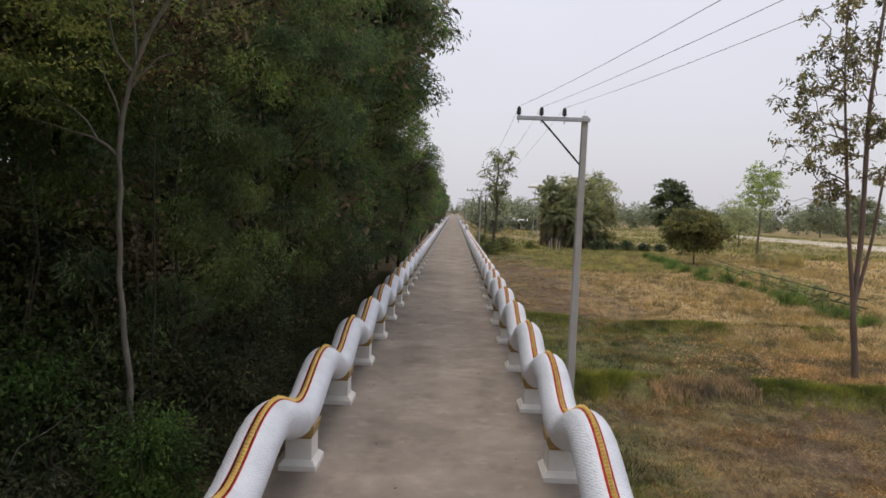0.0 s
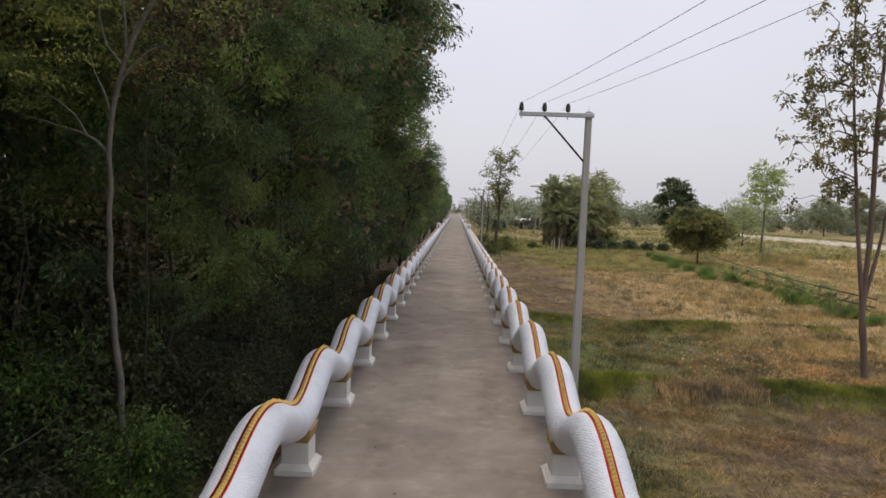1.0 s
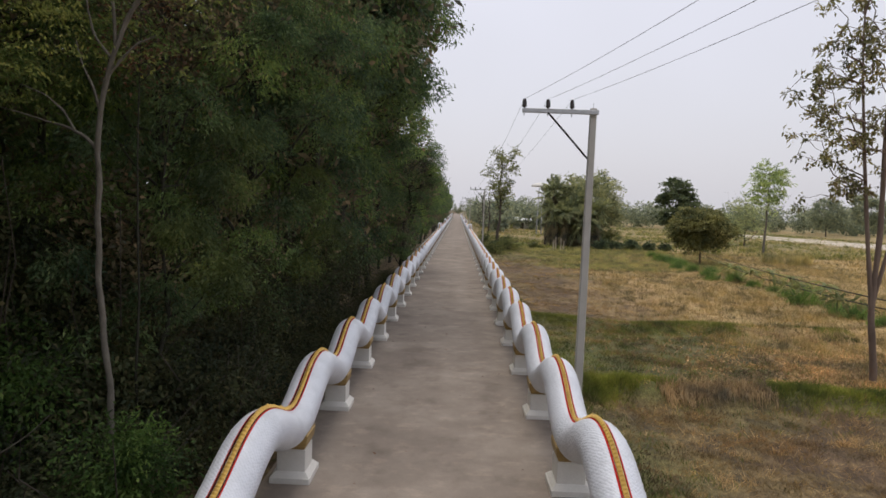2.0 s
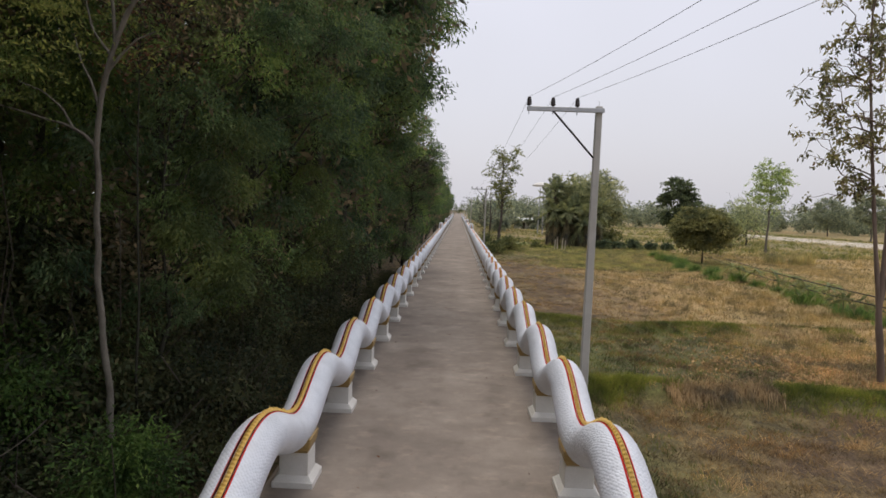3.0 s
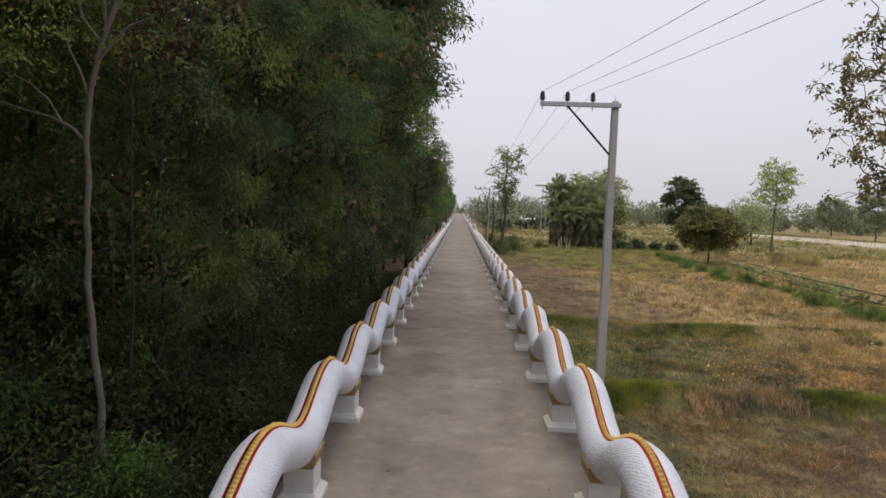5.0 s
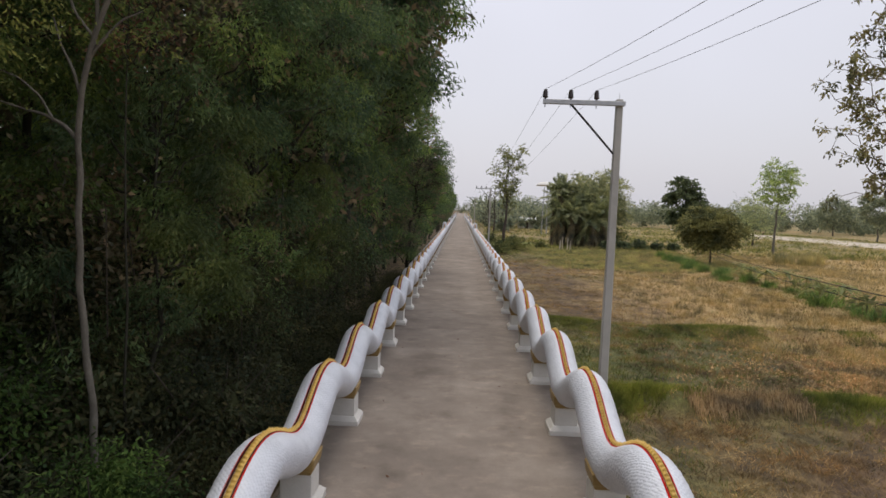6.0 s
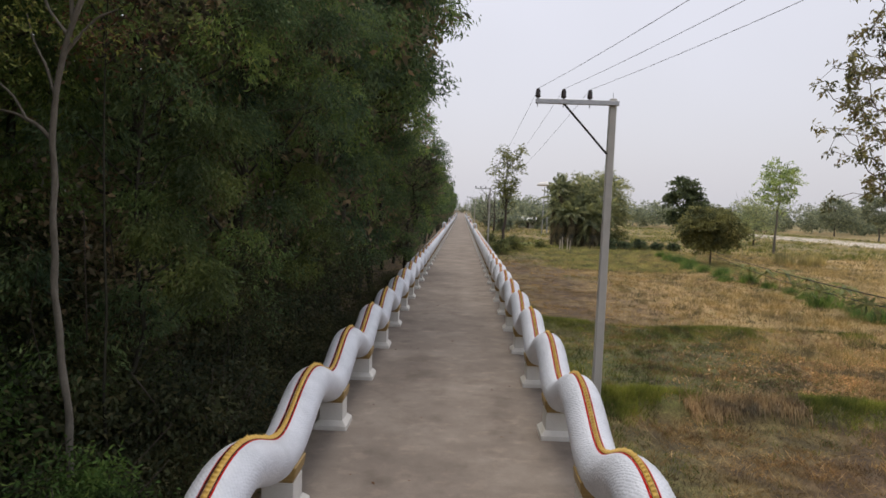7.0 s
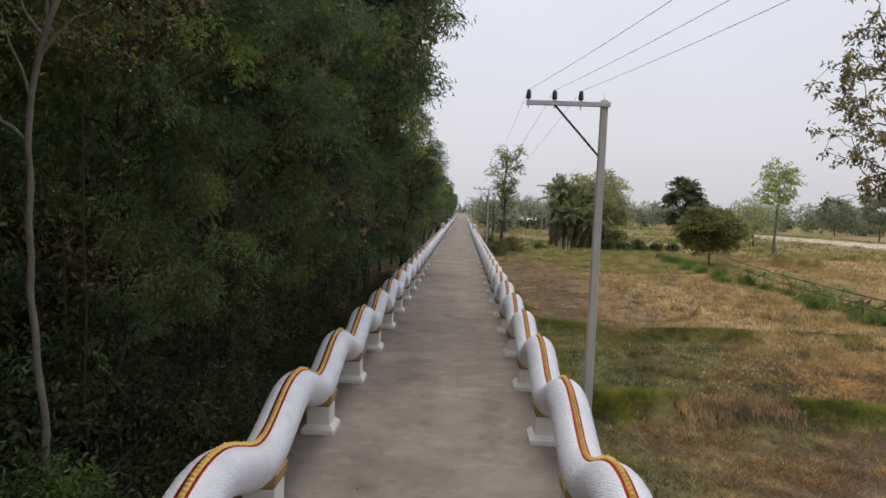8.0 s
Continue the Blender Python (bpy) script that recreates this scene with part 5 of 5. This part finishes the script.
v, f = blades(grng, tuft(grng, p, 9, 0.12), 0.09, 0.025, 1.2)
tagged(mesh_object("dead_grass", v, f, M_DEAD_GRASS), "matted dark-brown dead grass", "grass", kind="stuff")
p = scatter(grng, 10500, 4.2, 22, 9, 30, lambda x, y: np.clip(4.0 * (patchy(x, y, 0.9, 51) * patchy(x, y, 2.6, 52) - 0.28 + 0.10 * smooth01(x, 7, 9) * (1 - smooth01(x, 13, 16)) * smooth01(y, 20.3, 21.5)), 0, 1) * (1 - 0.9 * smooth01(x, 6, 7.5) * smooth01(y, 18.0, 18.8) * (1 - smooth01(y, 20.2, 21))))
v, f = blades(grng, tuft(grng, p, 10, 0.08), 0.17, 0.02, 0.7)
tagged(mesh_object("withered_weed", v, f, leafy("withered_weed", [(0.15, 0.095, 0.06), (0.24, 0.155, 0.095), (0.40, 0.27, 0.165)], 0.85, 0.4)), "dark withered weeds in patches on the near field", "weeds", kind="stuff")
p = scatter(grng, 12000, 5.5, 34, 60, 104, lambda x, y: np.clip(1.5 * patchy(x, y, 5, 61) * patchy(x, y, 1.8, 62) + 0.15, 0, 1) * np.maximum(smooth01(x, 8, 13), smooth01(y, 76, 84)))
v, f = blades(grng, tuft(grng, p, 7, 0.22), 0.3, 0.05, 0.6)
tagged(mesh_object("light_grass", v, f, leafy("light_grass", [(0.30, 0.31, 0.115), (0.38, 0.37, 0.15), (0.44, 0.38, 0.17)], 0.75, 0.5)), "light yellow-green grass on the middle field", "grass", kind="stuff")
p = scatter(grng, 900, 12, 28, 21.5, 58, lambda x, y: np.clip(3.0 * (patchy(x, y, 4.0, 71) - 0.42), 0, 1))
v, f = blades(grng, tuft(grng, p, 34, 0.12), 0.48, 0.018, 0.45)
tagged(mesh_object("dry_tuft", v, f, M_STRAW), "tall dry tufts standing out of the stubble", "grass", kind="stuff")
p = scatter(grng, 9000, 6, 130, 92, 260, lambda x, y: np.clip(1.6 * patchy(x, y, 11, 15) * patchy(x, y, 4, 16), 0, 1))
v, f = blades(grng, tuft(grng, p, 8, 0.5), 0.55, 0.13, 0.5)
tagged(mesh_object("rough_grass", v, f, M_GREEN_GRASS), "rough green grass on the far plain", "grass", kind="stuff")
p = scatter(grng, 7000, 8, 130, 92, 220, lambda x, y: np.clip(1.6 * patchy(x, y, 13, 18) * patchy(x, y, 5, 19) - 0.1, 0, 1))
v, f = blades(grng, tuft(grng, p, 8, 0.5), 0.6, 0.13, 0.5)
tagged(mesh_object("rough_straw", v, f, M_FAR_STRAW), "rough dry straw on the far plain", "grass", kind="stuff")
p = scatter(grng, 12000, 38, 95, 34, 98, lambda x, y: np.clip(1.5 * patchy(x, y, 8, 31) * patchy(x, y, 2.5, 32) + 0.1, 0, 1))
v, f = blades(grng, tuft(grng, p, 7, 0.3), 0.4, 0.07, 0.5)
tagged(mesh_object("rough_straw", v, f, M_STRAW), "rough dry straw beyond the ditch", "grass", kind="stuff")
q = np.stack([grng.uniform(7.15, 10.4, 340), 19.35 + grng.normal(0, 0.16, 340)], 1)
q = np.concatenate([q, height(q[:, 0], q[:, 1])[:, None] - 0.02], 1)
q = tuft(grng, q, 6, 0.07)
stand, hang = q[::2], q[1::2]
v1, f1 = blades(grng, stand, 0.36, 0.03, 0.45)
# bent over the bank's edge: up a little, then hanging down its face
m = len(hang)
sx = np.stack([np.full(m, 0.016), np.zeros(m), np.zeros(m)], 1)
knee = hang + np.stack([grng.normal(0, 0.06, m), -0.14 * grng.uniform(0.5, 1.3, m), 0.12 * grng.uniform(0.4, 1.4, m)], 1)
tip = knee + np.stack([grng.normal(0, 0.09, m), -0.20 * grng.uniform(0.4, 1.2, m), -0.42 * grng.uniform(0.4, 1.1, m)], 1)
v2 = np.stack([hang - sx, hang + sx, knee, knee - sx, knee + sx, tip], 1).reshape(-1, 3)
v, f = merge([(v1, f1), (v2, np.arange(6 * m).reshape(-1, 3))])
tagged(mesh_object("dry_grass_clump", v, f, leafy("clump_straw", [(0.40, 0.26, 0.155), (0.60, 0.43, 0.275), (0.19, 0.118, 0.07)], 0.85, 0.45)), "thick clump of dry brown grass hanging over the bund", "grass", kind="stuff")
p = scatter(grng, 240, 6.5, 22, 9.5, 18.5, lambda x, y: np.clip(4.0 * (patchy(x, y, 2.4, 91) - 0.5), 0, 1))
v, f = blades(grng, tuft(grng, p, 34, 0.10), 0.30, 0.014, 0.6)
tagged(mesh_object("dry_tuft", v, f, M_PALE_STRAW), "pale dry grass tufts on the near field", "grass", kind="stuff")
p = scatter(grng, 5200, 4.6, 24, 8.5, 34, lambda x, y: np.clip(2.6 * (patchy(x, y, 1.1, 81) * patchy(x, y, 3.4, 82) - 0.16), 0, 1))
v, f = blades(grng, tuft(grng, p, 5, 0.09), 0.13, 0.016, 1.7)
tagged(mesh_object("straw_litter", v, f, M_PALE_STRAW), "pale broken straw lying on the near field", "straw", kind="stuff")
q = np.stack([grng.uniform(3.5, 4.9, 1500), grng.uniform(-12, 45, 1500)], 1)
q = np.concatenate([q, height(q[:, 0], q[:, 1])[:, None] - 0.02], 1)
v, f = blades(grng, tuft(grng, q, 8, 0.12), 0.2, 0.024, 0.5)
tagged(mesh_object("verge_grass", v, f, M_GREEN_GRASS), "thin green grass along the causeway's foot", "grass", kind="stuff")


def reed_clump(seed, h):
    rng = np.random.default_rng(seed)
    pos = np.concatenate([rng.normal(0, 0.36, (420, 2)), np.zeros((420, 1))], 1)
    v, f = blades(rng, pos, h * np.exp(-(pos[:, :2] ** 2).sum(1) * 1.3), 0.05, 0.45)
    ob = mesh_object("reed_clump", v, f, M_REED)
    return tagged(ob, "bright green clump of tall grass on the ditch bank", "grass clump", "grass clumps on the ditch bank")


RE = [reed_clump(301, 1.05), reed_clump(302, 0.85)]
ditch_spots = [(23.5, 40.0, 1.3), (24.1, 37.9, 0.85), (23.4, 34.9, 0.95), (22.9, 32.0, 0.9), (23.3, 36.4, 0.7), (24.2, 43.2, 0.8), (24.5, 45.4, 0.7), (24.6, 48.8, 0.8), (24.6, 52.1, 1.0), (23.6, 54.2, 0.95), (24.4, 57.0, 0.85), (25.4, 58.6, 0.95), (24.6, 61.2, 0.9), (23.9, 63.5, 1.0), (25.4, 66.0, 0.95), (25.8, 68.4, 1.05), (26.0, 71.0, 0.95), (26.2, 73.4, 1.1), (26.3, 76.0, 1.0), (26.8, 80.0, 1.05)]
for k, (x, y, sc) in enumerate(ditch_spots):
    if k < 2:
        RE[k].matrix_basis = place(x, y, 0)[0] @ Matrix.Diagonal((sc, sc, sc, 1))
    else:
        plant(RE[k % 2], x, y, grng.uniform(0, 6.28), sc)


for i in range(9):
    q = np.array([[41.5 + grng.uniform(0, 5.5), 76.5 + grng.uniform(0, 4)]]).repeat(110, 0) + grng.normal(0, 0.4, (110, 2))
    v, f = blades(grng, np.concatenate([q, height(q[:, 0], q[:, 1])[:, None] - 0.02], 1), 1.6, 0.08, 0.25)
    tagged(mesh_object("dry_stalk_clump", v, f, M_FAR_STRAW), "tall clump of dry yellow stalks on the plain", "grass clump", "dry stalk clumps")
M_PLANT = leafy("plant_leaf", [(0.17, 0.21, 0.085), (0.24, 0.275, 0.11), (0.34, 0.34, 0.16)], 0.55, 0.5)


def leafy_plant(seed, x, y, h):
    """A short stem with a rosette of long arching leaves."""
    rng = np.random.default_rng(seed)
    root = tree_root("broadleaf_plant", x, y, "young broad-leaved plant with a rosette of long leaves", "plant", "plants on the ditch bank")
    v, f = tube([(0, 0, -0.1), (0.02, 0, h * 0.5), (0.0, 0.03, h)], [0.04, 0.03, 0.02], 6)
    mesh_object("stem", v, f, M_OLIVE_LEAF, root, True)
    for k in range(12):
        a, rise, ln = k * 2.4 + rng.uniform(-0.3, 0.3), rng.uniform(0.2, 0.9), rng.uniform(0.8, 1.2)
        t = np.linspace(0, 1, 7)
        spine = np.stack([np.cos(a) * ln * t, np.sin(a) * ln * t, h * rng.uniform(0.75, 1.0) + ln * (rise * t - 0.75 * t ** 2)], 1)
        side = np.array([-np.sin(a), np.cos(a), 0.0])
        w = 0.14 * np.sin(np.pi * (0.08 + 0.90 * t))[:, None]
        v = np.concatenate([spine - side * w + np.array([0, 0, 0.03]), spine, spine + side * w + np.array([0, 0, 0.03])])
        f = np.array([(q * 7 + i, q * 7 + i + 1, q * 7 + i + 8, q * 7 + i + 7) for q in range(2) for i in range(6)])
        mesh_object("leaf", v, f, M_PLANT, root, True)


for i, (x, y, h) in enumerate(((24.2, 51.2, 1.3), (24.9, 50.0, 1.1), (25.9, 48.9, 1.4), (26.7, 47.5, 1.3), (26.0, 45.0, 1.1), (26.2, 42.3, 1.4), (25.4, 41.2, 1.2), (25.2, 54.6, 1.2))):
    leafy_plant(401 + i, x, y, h)

for i, (x, y, h) in enumerate(((9.4, 87.0, 1.1), (10.3, 88.0, 0.9), (8.8, 85.5, 0.8))):
    leafy_plant(421 + i, x, y, h)


def stake(x, y, h, lean):
    v, f = tube([(0, 0, -0.3), (lean * 0.5, 0.02, h * 0.5), (lean, 0, h)], [0.075, 0.07, 0.055], 7)
    ob = mesh_object("fence_stake", v, f, M_SAND, smooth=True)
    ob.location = (x, y, float(height(np.float64(x), np.float64(y))))
    tagged(ob, "pale weathered wooden stake beside the palms", "stake", "stakes beside the palms")


for x, y, h, lean in ((15.2, 90.0, 1.6, 0.1), (15.7, 90.4, 2.0, -0.06), (16.3, 89.8, 1.9, 0.05), (16.8, 90.6, 1.5, 0.14)):
    stake(x, y, h, lean)

# fallen leaves: on the deck, and rust-coloured under the field tree
q = np.stack([grng.uniform(-1.7, 2.4, 110), grng.uniform(8, 50, 110), np.full(110, 0.012)], 1)
v, f = leaves(grng, q, 0.10, 0.045, None, 0.0, 0.05)
v[:, 2] = np.clip(v[:, 2], 0.006, 0.03)
tagged(mesh_object("fallen_leaf_litter", v, f, M_BROWN_LEAF), "scattered dry leaves on the concrete deck", "leaf litter", kind="stuff")
q = np.stack([grng.normal(16.0, 2.9, 9000), 20.6 + np.abs(grng.normal(0, 3.4, 9000))], 1)
q = np.concatenate([q, height(q[:, 0], q[:, 1])[:, None] + 0.03], 1)
v, f = leaves(grng, q, 0.15, 0.08, None, 0.0, 0.1)
tagged(mesh_object("fallen_leaf_litter", v, f, leafy("rust_leaf", [(0.50, 0.32, 0.19), (0.64, 0.45, 0.29), (0.34, 0.21, 0.125)], 0.8, 0.35)), "rust-brown fallen leaves beneath the field tree", "leaf litter", kind="stuff")
